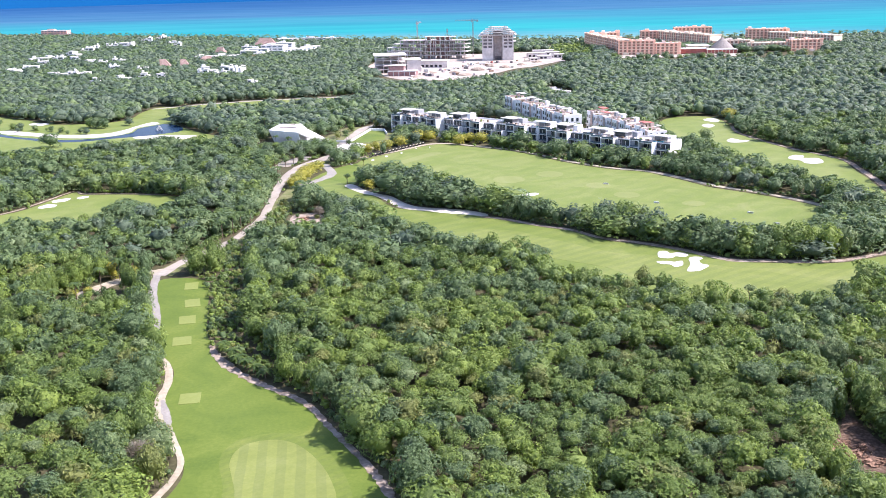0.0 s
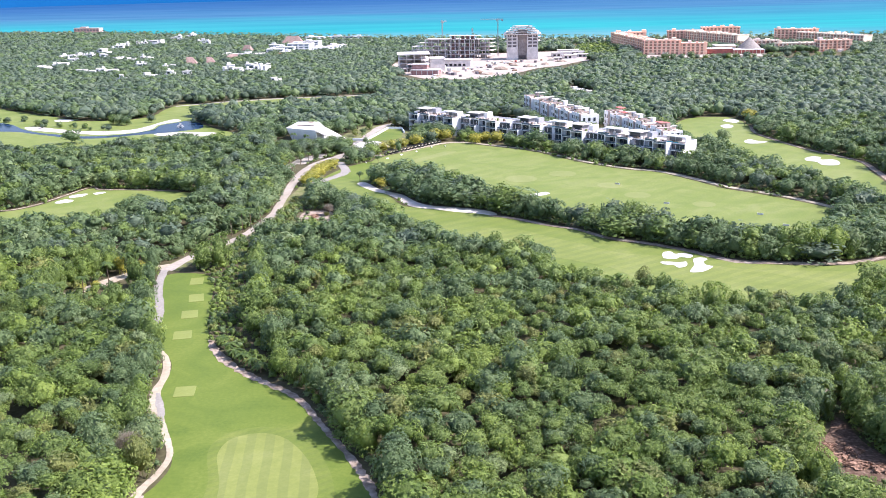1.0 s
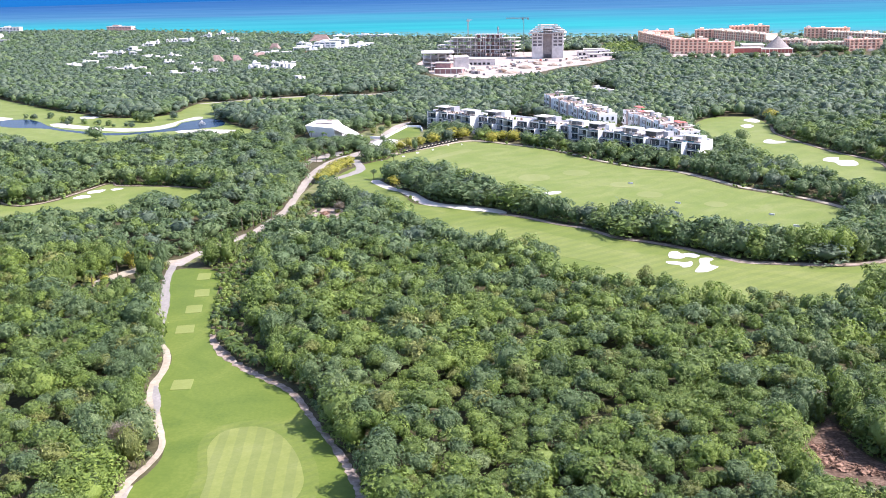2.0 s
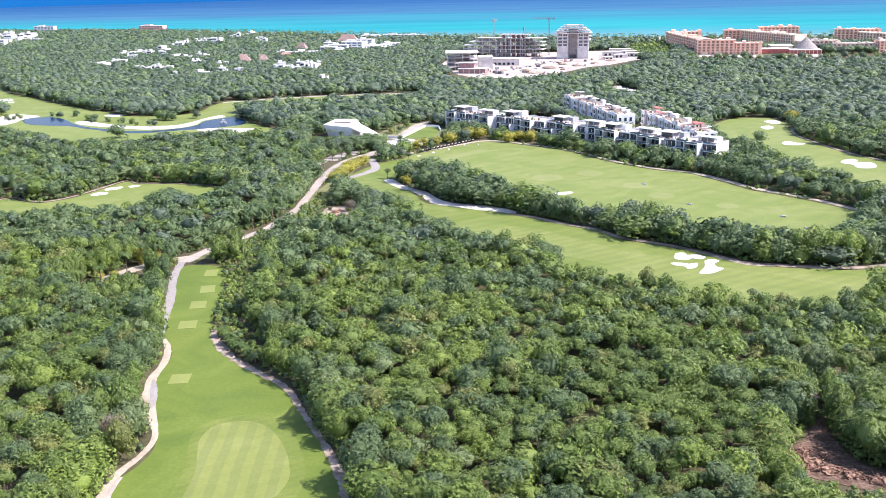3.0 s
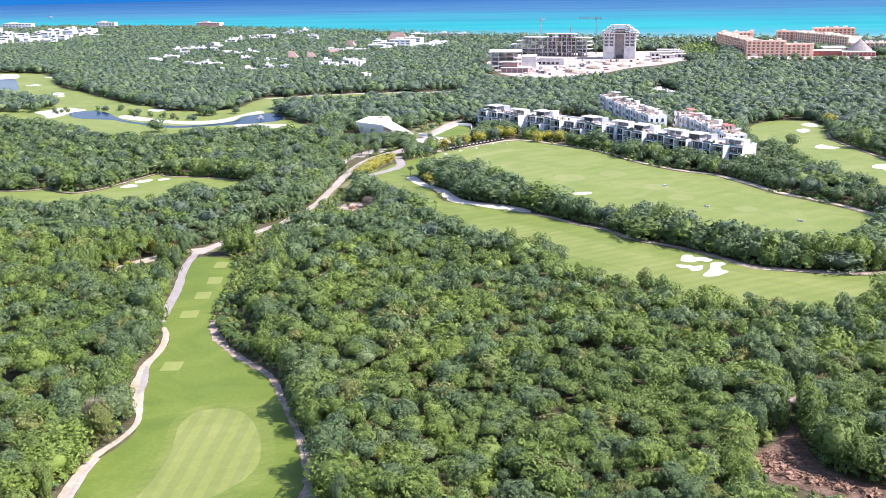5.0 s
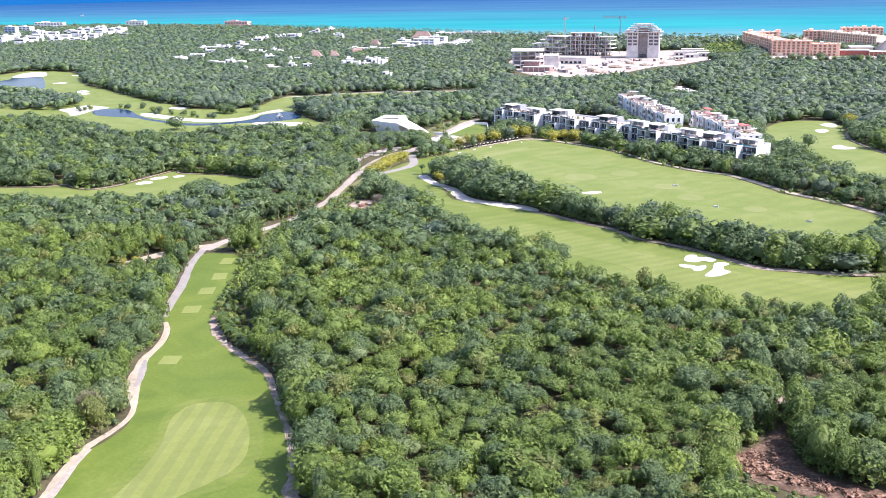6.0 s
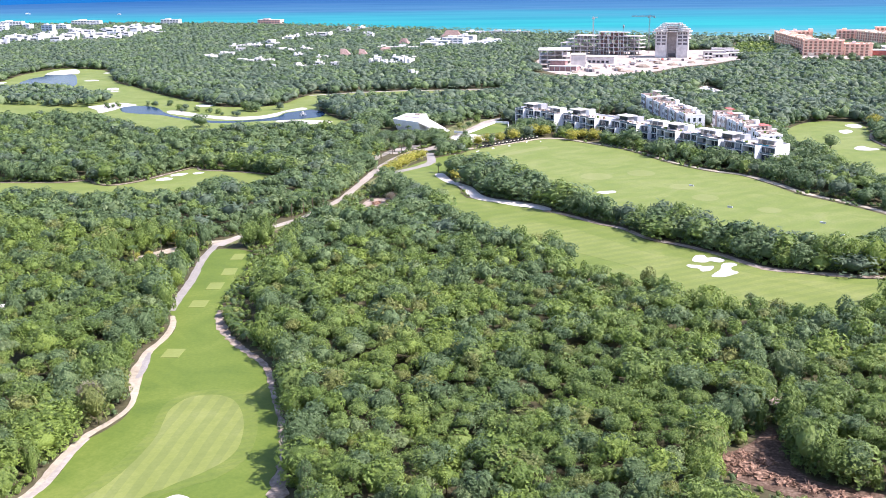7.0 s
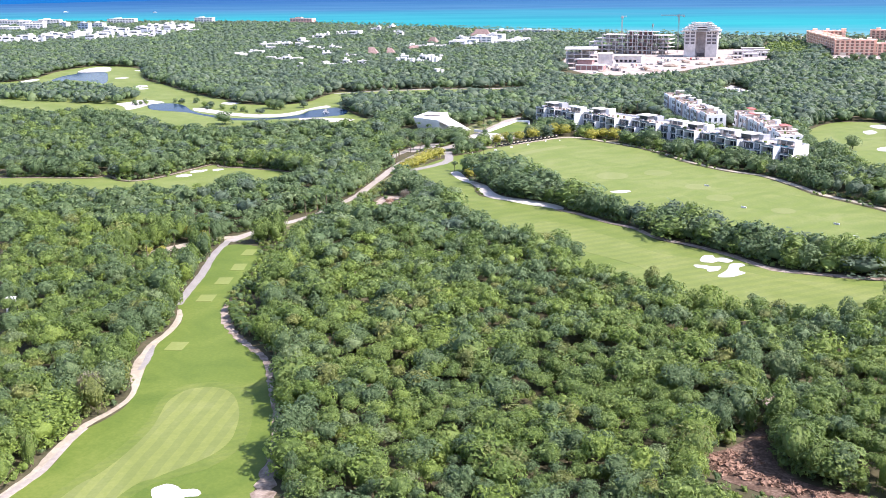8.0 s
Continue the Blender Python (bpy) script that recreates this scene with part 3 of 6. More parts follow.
sheet("rubble_earth", [(-72, 412), (-62, 416), (-57, 404), (-58, 388), (-66, 384), (-70, 392)], 0.08, EARTH, "stony clearing among scrub", "clearing")
OPEN.append(np.array([(-72, 404), (-56, 404), (-53, 384), (-57, 372), (-68, 374)], float))
sheet("hotel_turf", [(130, 1190), (165, 1180), (178, 1290), (185, 1400), (140, 1400), (125, 1290)], 0.07, turf("young_scrub", (0.10, 0.14, 0.03), (0.14, 0.19, 0.04), (0.2, 0.24, 0.06)), "rows of young planting beside the hotel", "planting")
sheet("club_lawn", [(-66, 604), (-62, 628), (-57, 650), (-49, 648), (-46, 628), (-46, 612), (-56, 604)], 0.13, ROUGH_TURF, "small walled lawn by the clubhouse", "lawn", clear=False)

LOW_STRIP = np.array([(-93, 323), (-88, 316), (-82, 295), (-77, 272), (-72, 256), (-64, 244), (-53, 234), (-47, 238), (-56, 250), (-62, 264), (-66, 284), (-70, 306), (-76, 330)], float)
OPEN.append(LOW_STRIP)
for gap in ([(-100, 361), (-95, 362), (-88, 338), (-92, 334)], [(-131, 300), (-124, 312), (-118, 318), (-110, 304), (-112, 292), (-122, 284)], [(-98, 372), (-88, 378), (-82, 356), (-86, 348), (-93, 350)], [(-109, 338), (-101, 342), (-95, 326), (-97, 320), (-104, 320)]):
    OPEN.append(np.array(gap, float))
SCRUB = [np.array(z, float) for z in ([(-82.5, 436), (-77, 442), (-70, 425), (-73, 408), (-62, 372), (-72, 366), (-80, 392), (-83, 412)], [(-92, 372), (-88, 374), (-76, 334), (-84, 330), (-90, 350)], [(-132, 298), (-125, 306), (-119, 312), (-106, 300), (-104, 284), (-114, 274), (-126, 284)], [(76, 180), (84, 176), (91, 170), (104, 170), (104, 163), (91, 160), (83, 163), (75, 171)])]
OPEN.extend(SCRUB)
BUILT = []       # x, y, radius kept free of forest


def keep_clear(x, y, r):
    BUILT.append((x, y, r))


# ---- forest ----
def inside(points, loop):
    x, y = points[:, 0][:, None], points[:, 1][:, None]
    x0, y0 = loop[:, 0], loop[:, 1]
    x1, y1 = np.roll(x0, -1), np.roll(y0, -1)
    hits = ((y0 > y) != (y1 > y)) & (x < (x1 - x0) * (y - y0) / np.where(y1 == y0, 1e-9, y1 - y0) + x0)
    return hits.sum(1) % 2 == 1


def edge_distance(points, loop):
    a, b = loop, np.roll(loop, -1, 0)
    d = b - a
    t = np.clip(((points[:, None] - a) * d).sum(2) / np.maximum((d * d).sum(1), 1e-9), 0, 1)
    return np.linalg.norm(points[:, None] - a - t[..., None] * d, axis=2).min(1)


def free_for_trees(points, radius):
    """Which plan points stand clear of open land, by a share of their crown."""
    ok = np.ones(len(points), bool)
    for loop in OPEN:
        lo, hi = loop.min(0) - 6, loop.max(0) + 6
        near = np.where(ok & (points > lo).all(1) & (points < hi).all(1))[0]
        for i in range(0, len(near), 4000):
            k = near[i:i + 4000]
            bad = inside(points[k], loop) | (edge_distance(points[k], loop) < 0.33 * radius[k])
            for isle in WOODED:
                bad &= ~inside(points[k], isle)
            ok[k[bad]] = False
    for x, y, r in BUILT:
        ok &= np.hypot(points[:, 0] - x, points[:, 1] - y) > r + 0.5 * radius
    shore_y = np.interp(points[:, 0], shore[:, 0], shore[:, 1])
    return ok & (points[:, 1] < shore_y - 48)


def ico(level):
    bm = bmesh.new()
    bmesh.ops.create_icosphere(bm, subdivisions=level, radius=1)
    v = np.array([x.co[:] for x in bm.verts])
    f = np.array([[x.index for x in face.verts] for face in bm.faces])
    bm.free()
    return v, f


def crown_shape(seed, lumps, leaves, level, leaf, body=0.86, spread=0.74, tall=1.45, wild=0.42):
    """Points and triangles of a crown of radius one: a lumpy core wrapped in leaf sprays. A tall one is leafy down to the ground."""
    rng = np.random.default_rng(seed)
    q = rng.uniform(0, 2 * math.pi, lumps)
    r = spread * np.sqrt(rng.uniform(0.02, 1, lumps))
    z = 0.97 - 0.6 * r * r + rng.uniform(-0.22, 0.22, lumps)
    rad = rng.uniform(0.22, 0.40, lumps)
    if tall > 2:
        dome = np.arange(lumps) < 0.55 * lumps
        z = np.where(dome, tall - 0.45 - 0.95 * r * r + rng.uniform(-0.16, 0.1, lumps), rng.uniform(0.3, 1.5, lumps))
        r = np.where(dome, r, (0.54 + 0.12 * z / 1.5) * rng.uniform(0.85, 1.12, lumps))
        rad *= 1.2
    c = np.stack([r * np.cos(q), r * np.sin(q), z], 1)
    dirs, faces = ico(level)
    o = np.array([0, 0, 0.45 * tall])
    oc = o - c
    bq = dirs @ oc.T
    disc = bq ** 2 - ((oc ** 2).sum(1) - rad ** 2)
    out = np.where(disc > 0, -bq + np.sqrt(np.maximum(disc, 0)), 0).max(1)
    floor = 0.6 if tall > 2 else 0.5
    low = np.where(dirs[:, 2] < 0, floor + 0.3 * (tall - 1.45) * -dirs[:, 2], floor)
    out = np.maximum(out, low) * body * rng.uniform(0.94, 1.06, len(dirs))
    verts = o + dirs * out[:, None]
    verts[:, 2] = np.maximum(verts[:, 2], 0.05)
    keep = dirs[faces].mean(1)[:, 2] > (-0.72 if tall > 2 else -0.30)
    faces = faces[keep]
    if leaves:
        pos, nor = [], []
        while len(pos) < leaves:
            k = rng.integers(lumps)
            d = rng.normal(size=3)
            d /= np.linalg.norm(d)
            if d[2] < -0.35:
                continue
            p = c[k] + d * rad[k] * rng.uniform(0.90, 1.14)
            if p[2] < (0.05 if tall > 2 else 0.5) or (np.linalg.norm(p - c, axis=1) < 0.86 * rad).any():
                continue
            pos.append(p)
            nor.append(d)
        pos, nor = np.array(pos), np.array(nor)
        nor = nor + rng.normal(size=nor.shape) * wild + np.array([0, 0, 0.3])
        nor /= np.linalg.norm(nor, axis=1)[:, None]
        u = np.cross(nor, rng.normal(size=nor.shape))
        u /= np.linalg.norm(u, axis=1)[:, None]
        w = np.cross(nor, u)
        s = leaf * rng.uniform(0.6, 1.4, (leaves, 1))
        spray = np.stack([pos - u * s, pos + w * s * 0.75 - nor * s * 0.2, pos + u * s * 0.9 - w * s * 0.35 - nor * s * 0.3], 1).reshape(-1, 3)
        faces = np.concatenate([faces, len(verts) + np.arange(3 * leaves).reshape(-1, 3)])
        verts = np.concatenate([verts, spray])
    return verts, faces


def fill_mesh(name, verts, faces, slots, materials, smooth=False):
    me = bpy.data.meshes.new(name)
    me.vertices.add(len(verts))
    me.vertices.foreach_set("co", np.ascontiguousarray(verts, np.float32).ravel())
    me.loops.add(len(faces) * 3)
    me.loops.foreach_set("vertex_index", np.ascontiguousarray(faces, np.int32).ravel())
    me.polygons.add(len(faces))
    me.polygons.foreach_set("loop_start", np.arange(len(faces), dtype=np.int32) * 3)
    me.polygons.foreach_set("material_index", np.ascontiguousarray(slots, np.int32))
    if smooth:
        me.polygons.foreach_set("use_smooth", np.ones(len(faces), bool))
    for mt in materials:
        me.materials.append(mt)
    me.update(calc_edges=True)
    me.validate()
    return me


def grow(name, shapes, places, radius, height, slots, seed, label, smooth=False, tall=1.45):
    """One mesh of many crowns."""
    rng = np.random.default_rng(seed)
    pick = rng.integers(len(shapes), size=len(places))
    turn = rng.uniform(0, 2 * math.pi, len(places))
    vs, fs, ms, base = [], [], [], 0
    for k, (sv, sf) in enumerate(shapes):
        i = np.where(pick == k)[0]
        if not len(i):
            continue
        c, s = np.cos(turn[i])[:, None], np.sin(turn[i])[:, None]
        x = (sv[:, 0] * c - sv[:, 1] * s) * radius[i][:, None] + places[i, 0][:, None]
        y = (sv[:, 0] * s + sv[:, 1] * c) * radius[i][:, None] + places[i, 1][:, None]
        z = sv[:, 2] * height[i][:, None] / tall if tall > 2 else height[i][:, None] + (sv[:, 2] - tall) * radius[i][:, None]
        vs.append(np.stack([x, y, z], 2).reshape(-1, 3))
        fs.append((sf[None] + (base + np.arange(len(i)) * len(sv))[:, None, None]).reshape(-1, 3))
        ms.append(np.repeat(slots[i], len(sf)))
        base += len(i) * len(sv)
    me = fill_mesh(name, np.concatenate(vs), np.concatenate(fs), np.concatenate(ms), LEAVES, smooth)
    return tagged(new(name, me), label, "forest", kind="stuff")


def scatter(x0, x1, y0, y1, gap, seed):
    rng = np.random.default_rng(seed)
    ny, nx = int((y1 - y0) / (gap * 0.9)) + 1, int((x1 - x0) / gap) + 1
    gx, gy = np.meshgrid(np.arange(nx), np.arange(ny))
    p = np.stack([x0 + (gx + 0.5 * (gy % 2)) * gap, y0 + gy * gap * 0.9], 2).reshape(-1, 2)
    return p + rng.uniform(-0.36, 0.36, p.shape) * gap, rng


def seen_land(p, slack=14):
    left = np.minimum(75 - 0.83 * p[:, 1], -0.47 * p[:, 1])
    right = np.maximum(75 + 0.19 * p[:, 1], 0.475 * p[:, 1])
    return (p[:, 0] > left - slack) & (p[:, 0] < right + slack)


SPECIES = (0.43, 0.25, 0.23, 0.03, 0.06, 0.0)
# farther mixes lean on the bluer leaves, so their haze is painted colour
MID_HAZE_MIX = (0.23, 0.0, 0.60, 0.05, 0.0, 0.12)
FAR_HAZE_MIX = (0.0, 0.0, 0.36, 0.0, 0.0, 0.64)
NEAR = [crown_shape(s, 17, 610, 1, 0.088, 0.81, wild=0.3) for s in range(7)]
MID_NEAR = [crown_shape(50 + s, 15, 330, 1, 0.112, 0.80, wild=0.27) for s in range(5)]
NEAR_EDGE = [crown_shape(10 + s, 28, 900, 1, 0.096, 0.80, tall=2.4, wild=0.28) for s in range(4)]
MID = [crown_shape(20 + s, 12, 125, 1, 0.165, 0.86, wild=0.2) for s in range(6)]
MID_EDGE = [crown_shape(30 + s, 20, 300, 1, 0.135, 0.82, tall=2.4, wild=0.2) for s in range(5)]
FAR_EDGE = [crown_shape(70 + s, 16, 70, 1, 0.19, 0.92, tall=2.4, wild=0.18) for s in range(4)]
FAR = [crown_shape(40 + s, 12, 24, 1, 0.19, 0.93, 0.74, wild=0.12) for s in range(7)]


def plant(y0, y1, gap, seed, crown, tall, x0, x1, mix=SPECIES, uneven=0.21, stand_off=1.0):
    """Places, radii, heights and leaf material slots of a stretch of forest."""
    p, rng = scatter(x0, x1, y0, y1, gap, seed)
    p = p[seen_land(p)]
    radius = crown * np.clip(np.exp(rng.normal(0, 0.38, len(p))), 0.52, 2.1)
    ok = free_for_trees(p, radius * np.where(p[:, 0] > -2 - 0.275 * p[:, 1], stand_off, 1.0))
    p, radius = p[ok], radius[ok]
    belt = inside(p, BELT)
    radius[belt] *= 1.25
    wave = np.array([noise.noise((x * 0.02, y * 0.02, 3.0)) for x, y in p])
    height = tall * (1 + 0.2 * wave) * rng.uniform(1 - uneven, 1 + uneven, len(p)) * (0.66 + 0.34 * np.minimum(radius / crown, 1.5))
    height[belt] *= 1.12
    mood = np.array([noise.noise((x * 0.03, y * 0.03, 9.0)) for x, y in p])
    slots = rng.choice(6, size=len(p), p=mix)
    slots[(mood > 0.25) & (rng.uniform(size=len(p)) < 0.5)] = 2
    slots[(mood < -0.25) & (rng.uniform(size=len(p)) < 0.5)] = int(np.argmax(mix))
    return p, radius, height, slots


def split(stand, reach):
    """The stand's inner trees, and those within reach of open land."""
    inner = free_for_trees(stand[0], np.full(len(stand[0]), reach / 0.33))
    return tuple(a[inner] for a in stand), tuple(a[~inner] for a in stand)


# ---- buildings ----
def footprint(x, y, rz, x0, x1, y0, y1):
    """Keeps a turned rectangle free of forest."""
    c, s = math.cos(radians(rz)), math.sin(radians(rz))
    OPEN.append(np.array([(x + c * u - s * v, y + s * u + c * v) for u, v in ((x0, y0), (x1, y0), (x1, y1), (x0, y1))]))


def mesh_of(name, bm, material):
    me = bpy.data.meshes.new(name)
    bm.to_mesh(me)
    bm.free()
    me.materials.append(material)
    return me


def piece(name, me, parent, x=0.0, y=0.0, z=0.0, rz=0.0, label=""):
    ob = new(name, me)
    ob.parent = parent
    ob.matrix_basis = pose(x, y, z, 0, 0, rz)
    return tagged(ob, label)


BAY = 8.15
PANE = mesh_of("window", boxes((0.45, BAY - 0.05, 0, 0.15, 0.05, 3.3)), GLASS)
HALF_PANE = mesh_of("window", boxes((0.45, BAY * 0.7, 0, 0.15, 0.05, 3.3)), GLASS)
RAIL = mesh_of("railing", boxes((0.45, BAY - 0.05, 0, 0.06, 0, 0.8), (0.4, BAY, -0.03, 0.09, 0.8, 0.86)), GLASS_BLUE)
MULLION = mesh_of("mullion", boxes((-0.06, 0.06, -0.05, 0.2, 0.1, 2.7)), WHITE)


FIN = mesh_of("side_wall", boxes((0, 0.35, -0.2, 3.0, -0.3, 11.5)), WHITE)
LOW_FIN = mesh_of("side_wall", boxes((0, 0.35, -0.2, 3.0, -0.3, 7.8)), WHITE)
SLAB = mesh_of("balcony_slab", boxes((0.35, BAY, 0, 3.0, -0.3, 0)), WHITE)
TILE = mesh_of("balcony_floor", boxes((0.35, BAY, 0.1, 3.0, 0, 0.05)), TERRACE)
SCREEN = mesh_of("grey_screen", boxes((0, 2.6, 0, 0.2, 0, 3.35)), GREY_WALL)


def apartment_block(x, y, rz, seed, pool):
    """Three storeys of framed balconies with a roof terrace; x runs along the front, y goes back."""
    rng = random.Random(seed)
    t = thing("apartment_block", x, y, 0, rz, "white modern three-storey apartment block with framed balconies and roof terrace", "apartment block", "apartment blocks along the range")
    n, h, deep = 5, 3.7, 15.0
    wide = n * BAY
    for u in range(n):
        x0, front = u * BAY, (0.0, 2.0, -2.4, 1.2, -1.2)[(u + seed) % 5]
        top = 3 if (u + seed) % 3 != 2 else 2
        for q in (x0, x0 + BAY - 0.02):
            ob = piece("side_wall", FIN if top == 3 else LOW_FIN, t, q, front)
            ob.scale = (1, (3.0 - front) / 3.0, 1)
        for s in range(1, top + 1):
            piece("balcony_slab", SLAB, t, x0, front, s * h).scale = (1, (3.0 - front) / 3.0, 1)
            piece("balcony_floor", TILE, t, x0, front, s * h).scale = (1, (3.0 - front) / 3.0, 1)
            piece("railing", RAIL, t, x0, front + 0.06, s * h + 0.03)
        for s in range(3):
            piece("window", PANE if rng.random() < 0.8 else HALF_PANE, t, x0, 2.7, s * h)
            for q in (0.33, 0.66):
                piece("mullion", MULLION, t, x0 + BAY * q, 2.62, s * h)
            if rng.random() < 0.3:
                piece("grey_screen", SCREEN, t, x0 + rng.choice((0.4, BAY - 3.1)), max(front, 0) + 0.6, s * h + 0.02)
    part("wall", boxes((0, wide, 3.0, deep, -0.3, 3 * h)), WHITE, t)
    for e in ((0, wide, deep - 0.3, deep, 3 * h, 3 * h + 0.9), (0, 0.3, 5.2, deep - 0.3, 3 * h, 3 * h + 0.9), (wide - 0.3, wide, 5.2, deep - 0.3, 3 * h, 3 * h + 0.9)):
        part("parapet", boxes(e), WHITE, t)
    part("terrace_floor", boxes((0.3, wide - 0.3, 3.0, deep - 0.3, 3 * h, 3 * h + 0.06)), TERRACE, t, "brown tiled roof terrace")
    a = rng.uniform(1.5, 4)
    z = 3 * h + 0.06
    hut = part("penthouse", boxes((a, a + 7.5, 7.0, 13, z, z + 2.9)), GREY_WALL, t, "grey roof-top room")
    part("penthouse_roof", boxes((a - 1.2, a + 9.0, 5.2, 13.8, z + 2.9, z + 3.2)), ROOF_WHITE, hut, "white overhanging roof slab")
    part("window", boxes((a + 0.6, a + 6.9, 6.9, 7.02, z + 0.1, z + 2.5)), GLASS, hut)
    part("stair_tower", boxes((a + 11, a + 14, 8, 13.5, z, z + rng.uniform(2.4, 3.8))), WHITE if seed % 2 else GREY_WALL, t)
    if seed != 1:
        b = wide - 13.5
        for e in ((b, b + 13.2, 4.2, 9.5, z + 2.9, z + 3.3), (b + 12.8, b + 13.2, 4.2, 9.5, z, z + 2.9), (b, b + 0.4, 7.0, 9.5, z, z + 2.9), (b + 4, b + 4.3, 9.2, 9.5, z, z + 2.9)):
            part("pergola_beam", boxes(e), WHITE, t, "white roof frame over terrace")
        part("back_screen", boxes((b + 0.4, b + 8, 9.6, 9.8, z, z + 2.6)), GREY_WALL, t, "grey screen under the roof frame")
    for k in np.arange(1, wide - 3, 2.3):
        d = rng.uniform(3.4, 6)
        part("planter", boxes((k, k + rng.uniform(0.5, 1.3), d, d + rng.uniform(0.5, 1.6), z, z + rng.uniform(0.4, 1.5))), (CLOTH, BARK, WHITE, LEAVES[1], TERRACE)[rng.randrange(5)], t, "terrace planter or seat")
    if pool:
        part("pool", boxes((wide - 11, wide - 5, 3.3, 5.2, z, z + 0.3)), POOL, t, "small turquoise roof pool")
    footprint(x, y, rz, -2, wide + 2, -3, deep + 4)
    return t


ROW_X, ROW_Y, ROW_TURN = -42.0, 646.0, -41.2
c, s = math.cos(radians(ROW_TURN)), math.sin(radians(ROW_TURN))
for k in range(5):
    along, back = k * 41.2, (-1.0, 2.5, 4.5, 1.0, -2.5)[k]
    apartment_block(ROW_X + c * along - s * back, ROW_Y + s * along + c * back, ROW_TURN, k, k in (2, 4))

TALL_PANE = mesh_of("window", boxes((-0.75, 0.75, -0.08, 0.1, 0, 2.2)), GLASS)


TAUPE = plain("taupe_render", (0.36, 0.29, 0.26), 0.85, 0.2, 0.12)


def terrace_row(x, y, rz, count, seed, red):
    """A stepped row of town houses with covered roof terraces."""
    rng = random.Random(seed)
    t = thing("town_house_row", x, y, 0, rz, "white and taupe row of stepped town houses with roof terraces", "town houses", "town house rows behind the apartments")
    unit, deep = 9.5, 12.5
    body = bmesh.new()
    for u in range(count):
        x0, f = u * unit, (0.0, 0.9, 0.3, 1.4)[(u * 3 + seed) % 4]
        h = 3.75 + (0.0, 0.22, -0.25, 0.1, -0.1)[(u + seed) % 5]
        top = 3 * h
        box(body, x0, x0 + unit, f, deep, -0.3, top)
        part("pier", boxes((x0 + unit - rng.uniform(2.2, 3.4), x0 + unit - 0.2, f - 0.35, f, -0.3, top + rng.uniform(0.4, 1.4))), TAUPE, t, "taupe rendered pier")
        box(body, x0, x0 + unit - 2.8, f, f + 0.3, top, top + 0.9)
        part("parapet", boxes((x0, x0 + 0.3, f + 0.3, deep, top, top + 1.0)), TAUPE, t)
        part("terrace_floor", boxes((x0 + 0.32, x0 + unit - 0.02, f + 0.32, deep - 0.3, top, top + 0.05)), TERRACE, t, "brown tiled roof terrace")
        z = top + rng.uniform(2.2, 2.9)
        if u in red or (u + seed) % 3 != 1:
            part("canopy", boxes((x0 + rng.uniform(0.3, 2.5), x0 + unit - rng.uniform(0.2, 4.5), rng.uniform(4.5, 8.5), deep - rng.uniform(0.3, 2), z, z + 0.25)), TERRACOTTA if u in red else ROOF_WHITE, t, "red terrace canopy" if u in red else "white terrace canopy")
        if (u + seed) % 4 != 2:
            a = x0 + rng.uniform(1.5, 4.5)
            part("roof_room", boxes((a, a + 2.8, 8.6, deep - 1.6, top + 0.05, z)), (TAUPE, WHITE, GREY_WALL)[rng.randrange(3)], t)
        for k in range(7):
            a, b = x0 + rng.uniform(0.6, unit - 2.2), rng.uniform(f + 0.6, 7.5)
            part("terrace_seat", boxes((a, a + rng.uniform(0.6, 1.8), b, b + rng.uniform(0.5, 1.4), top + 0.05, top + rng.uniform(0.4, 1.3))), (CLOTH, BARK, TERRACE, WHITE, LEAVES[0], CLOTH)[rng.randrange(6)], t, "terrace seat or planter")
        for st in range(3):
            for q in (1.6, 4.6):
                if rng.random() < 0.86:
                    piece("window", TALL_PANE, t, x0 + q, f - 0.02, st * h + 0.45)
        part("balcony", boxes((x0 + 0.6, x0 + 5.6, f - 1.0, f, h + 0.1, h + 0.25), (x0 + 0.6, x0 + 5.6, f - 1.0, f - 0.92, h + 0.25, h + 1.1)), WHITE, t)
    for q in (2.5, 6.0, 9.5):
        for st in range(3):
            piece("window", TALL_PANE, t, count * unit + 0.02, q, st * 3.7 + 0.45, 90)
    part("wall", body, WHITE, t)
    footprint(x, y, rz, -2, count * unit + 3, -6, deep + 3)


terrace_row(36, 727, -73.5, 12, 5, ())
terrace_row(85, 634, -74.0, 9, 6, (0, 1, 6, 7))
sheet("court_pavement", [(-5, 668), (12, 650), (30, 636), (40, 650), (34, 680), (14, 700)], 0.07, ROAD, "pale parking court behind the apartments", "court")


